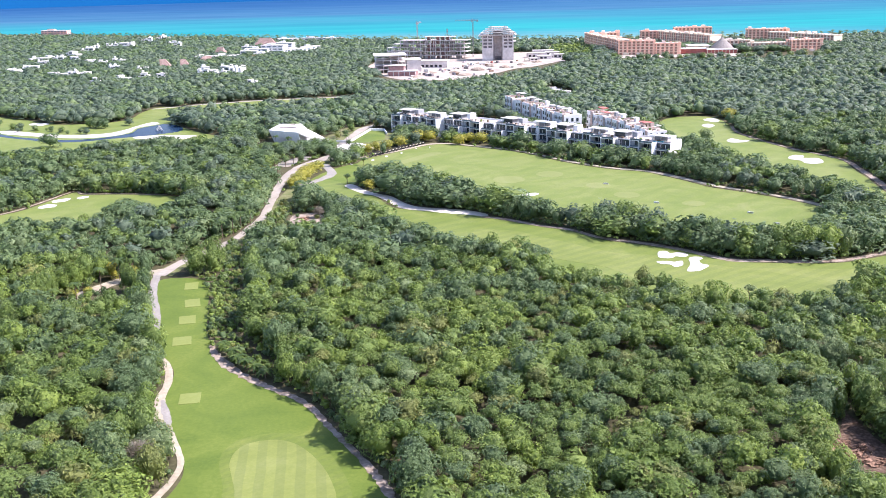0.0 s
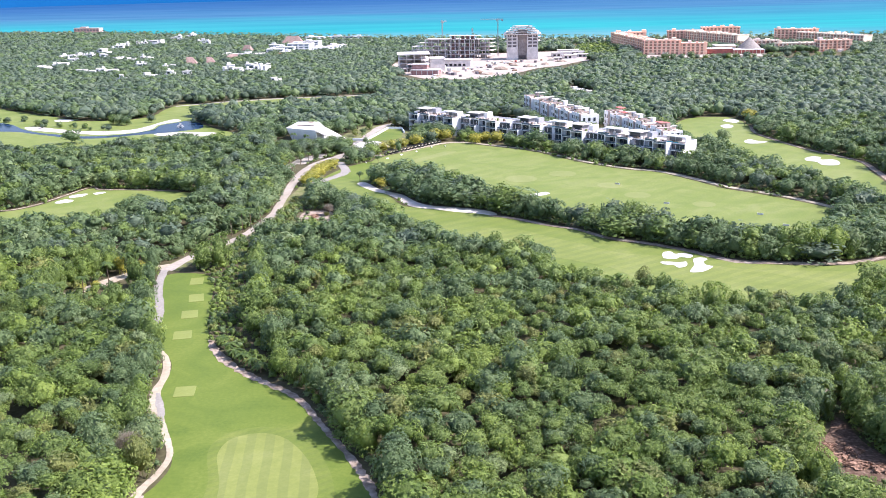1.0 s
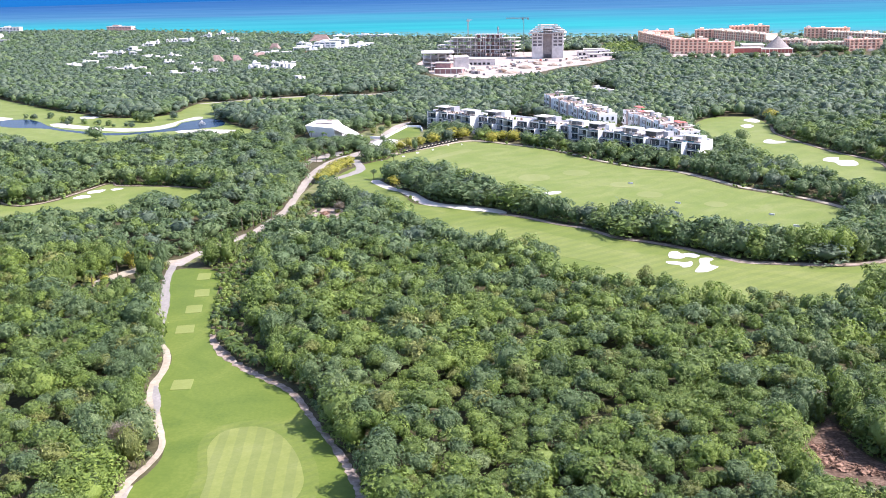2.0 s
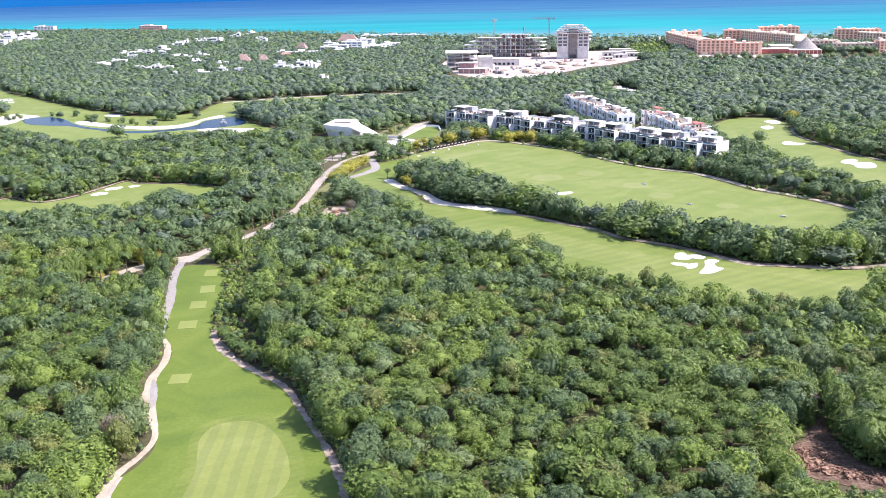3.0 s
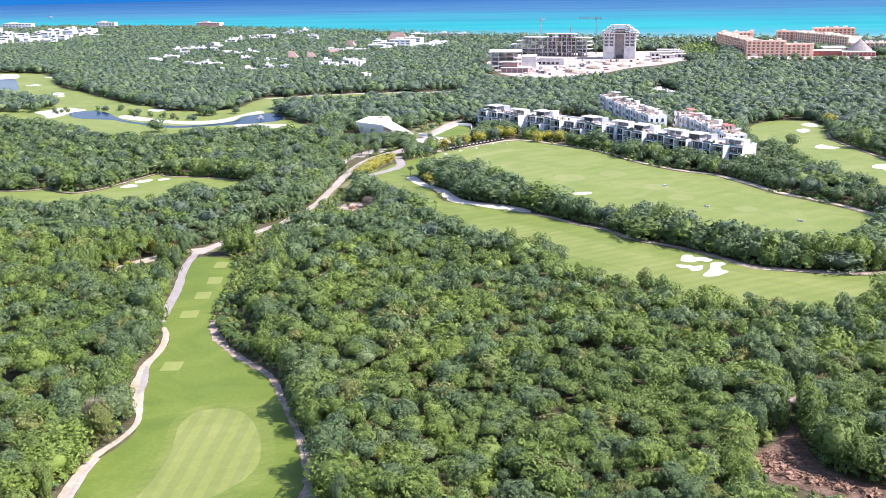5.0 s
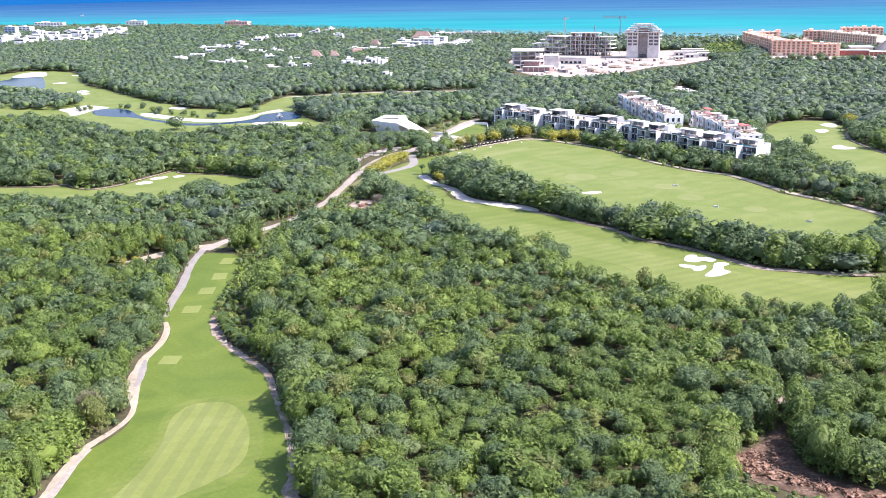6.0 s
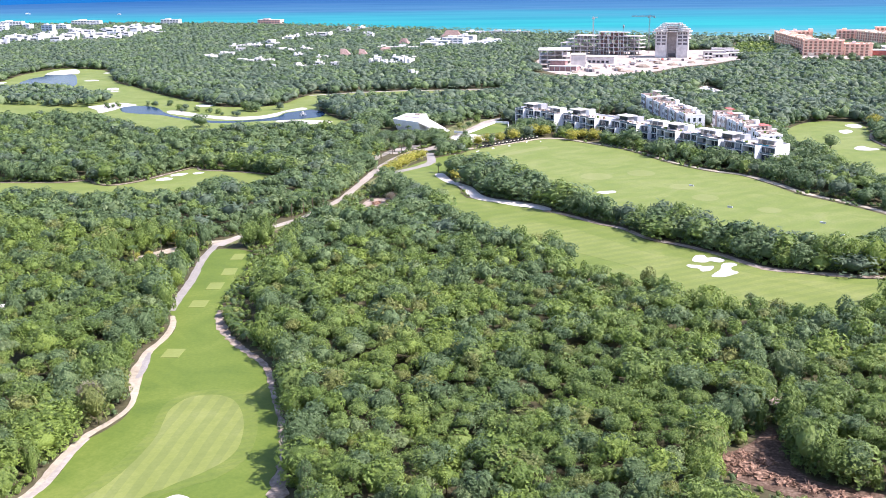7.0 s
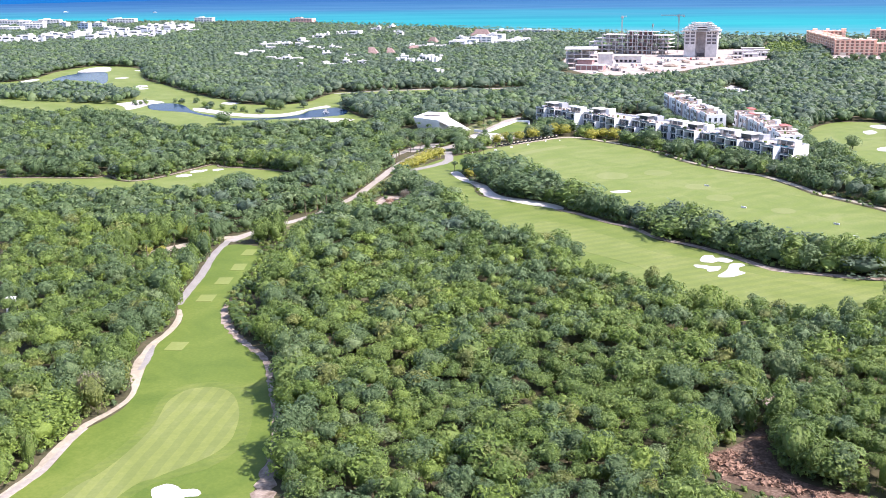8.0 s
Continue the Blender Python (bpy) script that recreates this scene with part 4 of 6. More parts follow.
def clubhouse():
    t = thing("clubhouse", 0, 0, 0, 0, "white angular clubhouse with a roof folding down to the ground", "clubhouse")
    bm = bmesh.new()
    top = [bm.verts.new(p) for p in ((-117.5, 607, 8.5), (-97.5, 598, 8.0), (-93, 608, 8.3), (-100, 628, 9.0), (-114, 629, 9.0))]
    low = [bm.verts.new(p) for p in ((-114, 608, -0.3), (-97, 600, -0.3), (-92, 616, -0.3), (-99, 630, -0.3), (-113, 631, -0.3))]
    bm.faces.new(top)
    bm.faces.new(low[::-1])
    for i in range(5):
        j = (i + 1) % 5
        bm.faces.new((top[i], low[i], low[j], top[j]))
    bmesh.ops.recalc_face_normals(bm, faces=bm.faces)
    part("wall", bm, WHITE, t)
    bm = bmesh.new()
    v = [bm.verts.new(p) for p in ((-97.6, 597.6, 8.05), (-92.8, 608.4, 8.4), (-80, 613, 0.1), (-83, 603, 0.1), (-97.6, 597.6, 7.3), (-92.8, 608.4, 7.6), (-80, 613, -0.4), (-83, 603, -0.4))]
    for f in ((0, 1, 2, 3), (7, 6, 5, 4), (0, 3, 7, 4), (1, 0, 4, 5), (2, 1, 5, 6), (3, 2, 6, 7)):
        bm.faces.new([v[i] for i in f])
    bmesh.ops.recalc_face_normals(bm, faces=bm.faces)
    part("roof_ramp", bm, ROOF_WHITE, t, "white roof plane sloping to the ground")
    bm = boxes((-112, -100.5, 613, 626, 9.05, 9.25))
    part("roof_deck", bm, plain("pink_gravel", (0.60, 0.50, 0.45), 0.95, 0.1, 0.12, 0.6), t, "pinkish gravel roof deck")
    part("skylight", boxes((-106, -102.5, 620, 623, 9.25, 9.8)), TERRACE, t)
    g = boxes((0, 7.5, -0.1, 0.1, 0, 2.2))
    ob = part("window", g, GLASS, t, "dark glazed corner window")
    ob.matrix_basis = pose(-115.6, 609.0, 4.4, 0, 0, -24)
    OPEN.append(np.array([(-124, 604), (-114, 545), (-98, 545), (-78, 596), (-76, 616), (-94, 634), (-118, 636)]))


clubhouse()


def garden_wall(points, h):
    t = thing("garden_wall", 0, 0, 0, 0, "low white wall edging the raised lawn", "garden wall")
    for (x0, y0), (x1, y1) in zip(points, points[1:]):
        long = math.hypot(x1 - x0, y1 - y0)
        ob = part("wall_run", boxes((0, long, -0.25, 0.25, -0.2, h)), WHITE, t)
        ob.matrix_basis = pose(x0, y0, 0, 0, 0, math.degrees(math.atan2(y1 - y0, x1 - x0)))


garden_wall([(-76, 606), (-66.5, 603), (-57.5, 651), (-48, 649), (-45, 632)], 1.5)
sheet("upper_pavement", [(-74, 588), (-62, 573), (-52, 584), (-59, 600), (-68, 600)], 0.14, ROOF_WHITE, "white paved apron beside the clubhouse", "pavement", clear=False)


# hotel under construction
# darkened concrete: carries the shade of the tower's recesses in its colour
CONCRETE_SHADE = plain("shade_dark_concrete", (0.17, 0.15, 0.155), 0.9, 0.2, 0.2, 0.3)


def tower():
    """Two piers with loggias either side of a tall recess, under stepped open floors."""
    t = thing("unfinished_hotel_tower", 52, 1176, 0, -3, "unfinished grey concrete hotel tower with two piers and stepped top", "hotel tower")
    for a, b in ((-18.5, -5.5), (5.5, 18.5)):
        part("pier", boxes((a, b, 1.6, 24, -0.3, 29), (a, b, 0, 1.6, -0.3, 13.5)), CONCRETE, t)
        for x in (a, (a + b) / 2 - 0.7, b - 1.4):
            part("column", boxes((x, x + 1.4, 0, 1.6, 13.5, 29)), CONCRETE, t)
        for z in (13.5, 17.4, 21.3, 25.2):
            part("loggia", boxes((a + 1.4, b - 1.4, 1.3, 1.55, z + 1.1, z + 3.4)), CONCRETE_SHADE, t, "dark back panel with the loggia's shade in its colour")
            part("floor_edge", boxes((a + 1.4, b - 1.4, 0.2, 1.3, z - 0.3, z + 1.1)), CONCRETE, t)
        part("side_balcony", boxes((a - 2.6 if a < 0 else b, a if a < 0 else b + 2.6, 2, 20, 21.2, 21.8), (a - 2.6 if a < 0 else b, a if a < 0 else b + 2.6, 2, 20, 25.2, 25.8)), CONCRETE, t)
    part("core", boxes((-5.5, 5.5, 10, 22, -0.3, 33)), CONCRETE_DARK, t, "grey recessed core wall")
    # dark slab painted as the shade inside an opening
    part("doorway", boxes((-4, 4, 9.8, 10, 0, 4.2)), CONCRETE_SHADE, t)
    for k, (half, d, z) in enumerate(((22, -1.5, 29), (19.5, 0.5, 31.6), (15.5, 2.5, 34), (12, 4.5, 36.2), (8.5, 6.5, 38))):
        part("top_floor", boxes((-half, half, d, 25 - d, z, z + 0.7)), CONCRETE, t)
        for x in np.linspace(-half + 0.4, half - 1.4, 8):
            if abs(x + 0.5) > 3.5:
                part("top_column", boxes((x, x + 1.0, d + 1.2, d + 2.4, z - 1.9, z)), CONCRETE, t)
        for side in (-1, 1):
            bm = bmesh.new()
            box(bm, -half * 0.28, half * 0.28, d - 1.4, d + 1.0, z + 0.7, z + 1.5)
            part("parapet_block", bm, CONCRETE, t).matrix_basis = pose(side * half * 0.62, 0, 0, 0, side * 6, 0)
    footprint(52, 1176, 0, -24, 24, -8, 30)


def frame_wing(x, y, rz, wide, deep, floors, step, gap, name, label, front=None):
    t = thing(name, x, y, 0, rz, label, "unfinished building")
    for k in range(1, floors + 1):
        cut = step * max(0, k - floors + 2)
        part("floor_slab", boxes((cut, wide, 0, deep, k * 4.5 - 0.5, k * 4.5)), CONCRETE, t)
    col = mesh_of("column", boxes((-0.4, 0.4, -0.4, 0.4, -0.3, floors * 4.5 - 0.5)), CONCRETE)
    for cx in np.arange(1, wide, gap):
        for cy in (0.8, deep - 0.8):
            short = step * 2 > cx
            ob = piece("column", col, t, cx, cy)
            if short:
                ob.scale = (1, 1, (floors - 2) / floors)
    for k in range(floors):
        for cx in np.arange(1, wide - gap, gap):
            if (k * 7 + int(cx) * 3) % 5 < 3 and cx > step * 2:
                part("infill_wall", boxes((cx + 0.5, cx + gap - 0.5, deep * 0.5, deep * 0.5 + 0.3, k * 4.5, k * 4.5 + 4.0)), front or CONCRETE_DARK, t)
    footprint(x, y, rz, -3, wide + 3, -6, deep + 4)
    return t


tower()
frame_wing(-84, 1236, -16, 104, 18, 5, 9, 8.6, "unfinished_hotel_wing", "long open concrete frame of an unfinished hotel wing")
frame_wing(-42, 1222, -16, 44, 10, 6, 3, 6.2, "unfinished_upper_wing", "reddish scaffolded upper frame of the unfinished hotel", RED_BLOCK)
t = frame_wing(-84, 1046, 6, 33, 34, 4, 0, 8.0, "unfinished_hotel_block", "open concrete block with a white roof on the building site")
part("roof", boxes((-1, 34, -1, 35, 18.0, 18.8)), ROOF_WHITE, t, "bright white flat roof")
part("roof", boxes((34, 50, 4, 30, 12.5, 13.2)), ROOF_WHITE, t, "bright white lower roof")
part("wall", boxes((34, 49.5, 4.5, 29.5, -0.3, 12.5)), CONCRETE, t)


def red_block():
    t = thing("red_block_annex", -69, 1014, 0, -8, "low annex of red blockwork with pale floor bands", "annex")
    part("wall", boxes((0, 29, 0.6, 14, -0.3, 4.6), (0, 16, 6, 16, 4.6, 10)), RED_BLOCK, t)
    part("floor_slab", boxes((-0.5, 29.5, 0, 15, 4.6, 5.3), (-0.5, 17, 5.4, 16.5, 10, 10.6)), ROOF_WHITE, t)
    for k in range(6):
        part("column", boxes((k * 5.7, k * 5.7 + 0.7, 0.1, 0.8, -0.3, 4.6)), ROOF_WHITE, t)
    footprint(-69, 1014, -8, -3, 32, -8, 18)


red_block()


def low_hall(x, y, w, d, h, rz, label, mat=ROOF_WHITE):
    t = thing("site_hall", x, y, 0, rz, label, "site building")
    part("wall", boxes((-w / 2, w / 2, -d / 2, d / 2, -0.3, h)), CONCRETE, t)
    part("roof", boxes((-w / 2 - 0.6, w / 2 + 0.6, -d / 2 - 0.6, d / 2 + 0.6, h, h + 0.5)), mat, t)
    for k in range(max(2, int(w / 6))):
        part("window_opening", boxes((-w / 2 + 1.2 + k * 5, -w / 2 + 4.2 + k * 5, -d / 2 - 0.05, -d / 2 + 0.1, 0.8, min(h - 0.8, 3.2))), DARK, t)
    footprint(x, y, rz, -w / 2 - 2, w / 2 + 2, -d / 2 - 4, d / 2 + 2)


low_hall(-22, 1108, 30, 16, 7, -8, "long low white hall on the building site")
for x, y, w, d, h, rz in ((108, 1180, 16, 8, 4, 10), (124, 1196, 18, 7, 4, -10), (100, 1210, 22, 9, 5, 5), (122, 1232, 16, 9, 4, 0), (92, 1160, 9, 5, 3, 20), (112, 1250, 26, 9, 5, -6)):
    low_hall(x, y, w, d, h, rz, "small pale site shed on bare sand")


def truck(x, y, rz, colour):
    t = thing("site_truck", x, y, 0, rz, "small dusty site truck parked on sand", "truck", "trucks on the building site")
    part("cab", boxes((-3.4, -1.6, -1.1, 1.1, 0.6, 2.6)), colour, t)
    part("bed", boxes((-1.4, 3.4, -1.2, 1.2, 0.9, 2.2)), STEEL, t)
    tyre = bmesh.new()
    bmesh.ops.create_cone(tyre, cap_ends=True, segments=10, radius1=0.5, radius2=0.5, depth=0.4, matrix=pose(0, 0, 0, 90))
    me = mesh_of("wheel", tyre, DARK)
    for wx in (-2.5, 1.4, 2.7):
        for wy in (-1, 1):
            piece("wheel", me, t, wx, wy, 0.5)


for x, y, rz, m in ((2, 1080, 20, WHITE), (12, 1100, -30, ORANGE), (20, 1120, 70, GREY_WALL), (32, 1125, 10, WHITE), (-8, 1060, 5, ORANGE), (45, 1140, 40, TERRACOTTA)):
    truck(x, y, rz, m)


def spoil_heap(x, y, w, h, seed):
    rng = random.Random(seed)
    bm = bmesh.new()
    bmesh.ops.create_uvsphere(bm, u_segments=14, v_segments=8, radius=1)
    for v in bm.verts:
        k = 1 + 0.25 * noise.noise(v.co * 2 + Vector((seed, 0, 0)))
        v.co = Vector((v.co.x * w * k, v.co.y * w * 0.8 * k, max(-0.2, v.co.z * h * k)))
    ob = part("earth_mound", bm, EARTH)
    ob.matrix_basis = pose(x, y, 0, 0, 0, rng.uniform(0, 180))
    tagged(ob, "heap of dug sandy earth on the building site", "earth heap")


for k, (x, y, w, h) in enumerate(((25, 1060, 8, 3), (0, 1035, 6, 2.2), (40, 1100, 5, 2.5))):
    spoil_heap(x, y, w, h, k)


def crane(x, y, h, jib, rz):
    t = thing("tower_crane", x, y, 0, rz, "slim tower crane standing over the building site", "tower crane", "tower cranes")
    mast = bmesh.new()
    for sx in (-0.8, 0.8):
        for sy in (-0.8, 0.8):
            box(mast, sx * 0.7 - 0.1, sx * 0.7 + 0.1, sy * 0.7 - 0.1, sy * 0.7 + 0.1, -0.3, h)
    for k in range(int(h / 2)):
        box(mast, -0.6, 0.6, -0.66, -0.56, 2 * k, 2 * k + 0.2)
        box(mast, -0.6, 0.6, 0.56, 0.66, 2 * k + 1, 2 * k + 1.2)
    part("mast", mast, CRANE_STEEL, t)
    part("jib", boxes((-jib * 0.3, jib, -0.4, 0.4, h - 2.2, h - 1.8), (-jib * 0.3, jib, -0.1, 0.1, h - 1.2, h - 0.9)), CRANE_STEEL, t)
    part("cab", boxes((0.6, 1.8, -0.6, 0.6, h - 4.0, h - 2.2)), CRANE_STEEL, t)
    part("counterweight", boxes((-jib * 0.3, -jib * 0.3 + 2, -0.6, 0.6, h - 3.4, h - 2.2)), CRANE_STEEL, t)


crane(-46, 1262, 44, 6, 30)
crane(24, 1240, 46, 22, 172)
crane(-8, 1256, 34, 5, 80)

# finished orange hotel
# flat brown panel: the shade of an open loggia is in its colour
ARCH = bmesh.new()
box(ARCH, -1.4, 1.4, -0.12, 0.15, 0, 2.3)
ARCH = mesh_of("window", ARCH, plain("shaded_loggia", (0.30, 0.17, 0.13), 0.9, 0.2, 0.2, 0.5))


PIER = mesh_of("pier", boxes((-0.55, 0.55, -0.7, 0.05, -0.3, 3.5)), ORANGE)
DOME = bmesh.new()
bmesh.ops.create_uvsphere(DOME, u_segments=8, v_segments=5, radius=1.0)
DOME = mesh_of("dome", DOME, CREAM)


def hotel_wing(x, y, rz, wide, deep, floors, label, mat=ORANGE, end=True, seed=0):
    """Storeys of loggias between piers, with a crenellated parapet and roof rooms; x runs along the front."""
    rng = random.Random(int(x) + seed)
    t = thing("hotel_wing", x, y, 0, rz, label, "hotel", "wings of the orange hotel")
    h = 3.3
    top = floors * h
    part("wall", boxes((0, wide, 0, deep, -0.3, top)), mat, t)
    part("parapet", boxes((-0.4, wide + 0.4, -0.4, 0.2, top, top + 0.8), (-0.4, wide + 0.4, deep - 0.2, deep + 0.4, top, top + 0.8), (-0.4, 0.2, 0.2, deep - 0.2, top, top + 0.8), (wide - 0.2, wide + 0.4, 0.2, deep - 0.2, top, top + 0.8)), mat, t, "rendered parapet")
    part("roof", boxes((0.2, wide - 0.2, 0.2, deep - 0.2, top, top + 0.2)), ROOF_PINK, t, "pale pink roof")
    u = 2.0
    while u < wide - 3:
        kind = rng.random()
        if kind < 0.42:
            part("roof_turret", boxes((u, u + 2.4, -0.6, 1.8, top, top + rng.uniform(1.4, 2.6))), (CREAM, mat)[rng.randrange(2)], t)
        elif kind < 0.66:
            piece("dome", DOME, t, u + 1, 1.2, top + 0.9).scale = (1.1, 1.1, 1.2)
        elif kind < 0.85:
            part("roof_room", boxes((u, u + rng.uniform(3, 5.5), deep * 0.35, deep * 0.75, top + 0.2, top + rng.uniform(2, 3.4))), (ROOF_PINK, CREAM, mat)[rng.randrange(3)], t)
        u += rng.uniform(3.5, 6.5)
    for k in range(int(wide / 10.4) + 1):
        piece("pier", PIER, t, 0.55 + k * 10.4 if k * 10.4 < wide - 1 else wide - 0.6, 0).scale = (1, 1, (top + 0.5) / 3.5)
    for f in range(floors):
        part("floor_band", boxes((-0.15, wide + 0.15, -0.45, 0, f * h - 0.2, f * h + 0.3)), CREAM, t)
        for k in range(int(wide / 5.2)):
            piece("window", ARCH, t, 3.1 + k * 5.2, 0, f * h + 0.5)
        if end:
            part("floor_band", boxes((-0.45, 0, 0, deep, f * h - 0.2, f * h + 0.3)), CREAM, t)
            for k in range(int(deep / 5.5)):
                piece("window", ARCH, t, 0, 3 + k * 5.2, f * h + 0.5, -90)
    for k in range(int(wide / 16)):
        part("garden_terrace", boxes((6 + k * 16, 13 + k * 16, -3.2, -0.8, -0.3, 2.6)), (CREAM, ROOF_PINK)[k % 2], t, "low cream terrace before the wing")
    footprint(x, y, rz, -3, wide + 3, -5, deep + 3)


SIDE = "terracotta-orange resort hotel wing with rows of arched loggias"
hotel_wing(200, 1210, -7, 44, 17, 5, SIDE)
hotel_wing(244, 1203, -7, 30, 16, 4, SIDE)
hotel_wing(183, 1366, -82, 158, 17, 5, SIDE, ORANGE, False)
hotel_wing(184, 1378, 4, 46, 16, 5, SIDE)
hotel_wing(262, 1395, -4, 48, 16, 5, SIDE)
hotel_wing(284, 1386, -68, 118, 17, 5, SIDE, CREAM, False)
hotel_wing(310, 1404, -6, 52, 16, 6, SIDE)
hotel_wing(318, 1330, -25, 30, 14, 4, SIDE, CREAM)
hotel_wing(362, 1215, 0, 46, 16, 3, SIDE, CREAM)
hotel_wing(408, 1205, 6, 40, 16, 4, SIDE)
hotel_wing(408, 1385, -4, 56, 16, 5, SIDE)
hotel_wing(430, 1370, -60, 110, 16, 4, SIDE, CREAM, False)
hotel_wing(330, 1268, 0, 50, 14, 3, SIDE, CREAM)


def lobby():
    t = thing("hotel_lobby", 312, 1206, 0, -4, "low red and white hotel lobby with flat white roofs", "hotel lobby")
    part("wall", boxes((-40, -6, 0, 16, -0.3, 5.5), (-6, 30, -2, 14, -0.3, 4.2)), TERRACOTTA, t)
    part("roof", boxes((-41, -5, -1, 17, 5.5, 6.2), (-5, 31, -3, 15, 4.2, 4.8), (-24, 2, 18, 46, 7.5, 8.2)), ROOF_WHITE, t)
    part("hall_wall", boxes((-23, 1, 19, 45, -0.3, 7.5)), CREAM, t)
    for k in range(9):
        part("column", boxes((-5.5 + k * 4.4, -4.9 + k * 4.4, -4.4, -3.8, -0.3, 4.2)), CREAM, t)
    footprint(312, 1206, 0, -44, 36, -10, 50)


lobby()


def palapa(x, y, r, h, eave, rz, label, ridge=0.0):
    """A steep thatched roof on posts; ridge is half the length of its ridge."""
    t = thing("thatched_pavilion", x, y, 0, rz, label, "thatched pavilion")
    bm = bmesh.new()
    n = 20
    rows = []
    for f, rr in ((0, 1.0), (0.33, 0.70), (0.66, 0.36), (1.0, 0.03)):
        row = []
        for k in range(n):
            q = 2 * math.pi * k / n
            cx = ridge * (1 if math.cos(q) > 0 else -1) * (1.0 if abs(math.cos(q)) > 0.05 else 0)
            row.append(bm.verts.new((cx + r * rr * math.cos(q), r * rr * math.sin(q), eave + (h - eave) * f)))
        rows.append(row)
    for a, b in zip(rows, rows[1:]):
        for k in range(n):
            bm.faces.new((a[k], a[(k + 1) % n], b[(k + 1) % n], b[k]))
    bm.faces.new(rows[-1])
    bm.faces.new(rows[0][::-1])
    bmesh.ops.recalc_face_normals(bm, faces=bm.faces)
    part("thatch_roof", bm, THATCH, t)
    for k in range(8):
        q = 2 * math.pi * k / 8
        part("post", boxes((ridge * math.copysign(1, math.cos(q)) + 0.8 * r * math.cos(q) - 0.25, ridge * math.copysign(1, math.cos(q)) + 0.8 * r * math.cos(q) + 0.25, 0.8 * r * math.sin(q) - 0.25, 0.8 * r * math.sin(q) + 0.25, -0.3, eave + 1.0)), BARK, t)
    keep_clear(x, y, r + ridge + 2)


palapa(330, 1226, 15, 18, 4, 0, "large conical grey thatch roof beside the hotel lobby")
def thatched_hall(x, y, wide, deep, h, lean, rz):
    """A steep thatched hip roof over white walls; the ridge leans to one side."""
    t = thing("thatched_hall", x, y, 0, rz, "steep reddish-brown thatched roof over a white resort hall", "thatched hall", "thatched halls of the resort")
    bm = bmesh.new()
    eave = [(-wide / 2, -deep / 2, 4.0), (wide / 2, -deep / 2, 4.0), (wide / 2, deep / 2, 4.0), (-wide / 2, deep / 2, 4.0)]
    mid = [(px * 0.66 + lean * 0.4, py * 0.5, 4.0 + (h - 4) * 0.55) for px, py, _ in eave]
    top = [(px * 0.5 + lean, py * 0.08, h) for px, py, _ in eave]
    rows = [[bm.verts.new(p) for p in row] for row in (eave, mid, top)]
    for a, b in zip(rows, rows[1:]):
        for k in range(4):
            bm.faces.new((a[k], a[(k + 1) % 4], b[(k + 1) % 4], b[k]))
    bm.faces.new(rows[2])
    bm.faces.new(rows[0][::-1])
    bmesh.ops.recalc_face_normals(bm, faces=bm.faces)
    part("thatch_roof", bm, RED_THATCH, t)
    part("wall", boxes((-wide * 0.42, wide * 0.42, -deep * 0.42, deep * 0.42, -0.3, 4.0)), WHITE, t)
    part("front_wing", boxes((-wide * 0.55, wide * 0.6, -deep * 0.95, -deep * 0.52, -0.3, 3.6)), WHITE, t)
    part("front_roof", boxes((-wide * 0.58, wide * 0.63, -deep * 1.0, -deep * 0.5, 3.6, 4.0)), ROOF_WHITE, t, "flat white roof slab")
    keep_clear(x, y - deep * 0.4, deep * 0.95)


for x, y, wide, deep, h, lean, rz in ((-337, 1150, 14, 14, 12.5, -3, 10), (-314, 1150, 12, 12, 12, -2.5, 10), (-303, 1200, 20, 13, 11, 3, 25), (-316, 1340, 16, 12, 12.5, 0, -10), (-284, 1500, 36, 14, 14, 0, 0)):
    thatched_hall(x, y, wide, deep, h, lean, rz)


# villas and resort blocks in the far woods
def villa(x, y, w, rz, h, seed, label="white flat-roofed villa half hidden in the forest", group="white villas in the forest"):
    """Stepped white cubes with overhanging roof slabs, a terrace and a pergola."""
    rng = random.Random(seed)
    t = thing("villa", x, y, 0, rz, label, "villa", group)
    d = w * rng.uniform(0.6, 0.85)
    n = 3 if w < 13 else rng.choice((3, 4, 5))
    cut = [-w / 2] + sorted(rng.uniform(-0.36, 0.36) * w for _ in range(n - 1)) + [w / 2]
    for k, (a, b) in enumerate(zip(cut, cut[1:])):
        if b - a < 1.2:
            continue
        back, depth, top = rng.uniform(-0.18, 0.22) * d, d * rng.uniform(0.6, 1.0), h * rng.choice((0.62, 0.8, 0.92, 1.0))
        y0, y1 = back - depth / 2, back + depth / 2
        part("wall", boxes((a + 0.01, b - 0.01, y0, y1, -0.3, top)), WHITE, t)
        part("roof", boxes((a - 0.25 + 0.01 * k, b + 0.2 + 0.01 * k, y0 - 0.5, y1 + 0.3, top, top + 0.35)), ROOF_WHITE, t)
        if b - a > 3:
            part("window", boxes((a + 0.5, b - 1.0, y0 - 0.06, y0 + 0.1, top - 2.6, top - 1.1)), GLASS, t)
        if rng.random() < 0.45 and b - a > 3.5:
            part("roof_room", boxes((a + 0.8, a + 0.8 + (b - a) * 0.45, back, y1 - 0.6, top + 0.35, top + 2.4)), WHITE, t)
    part("terrace", boxes((-w * 0.45, w * 0.4, -d / 2 - w * 0.28, -d / 2 - 0.6, -0.3, h * 0.42)), ROOF_WHITE, t, "pale raised terrace")
    keep_clear(x, y - 1, w * 0.42)


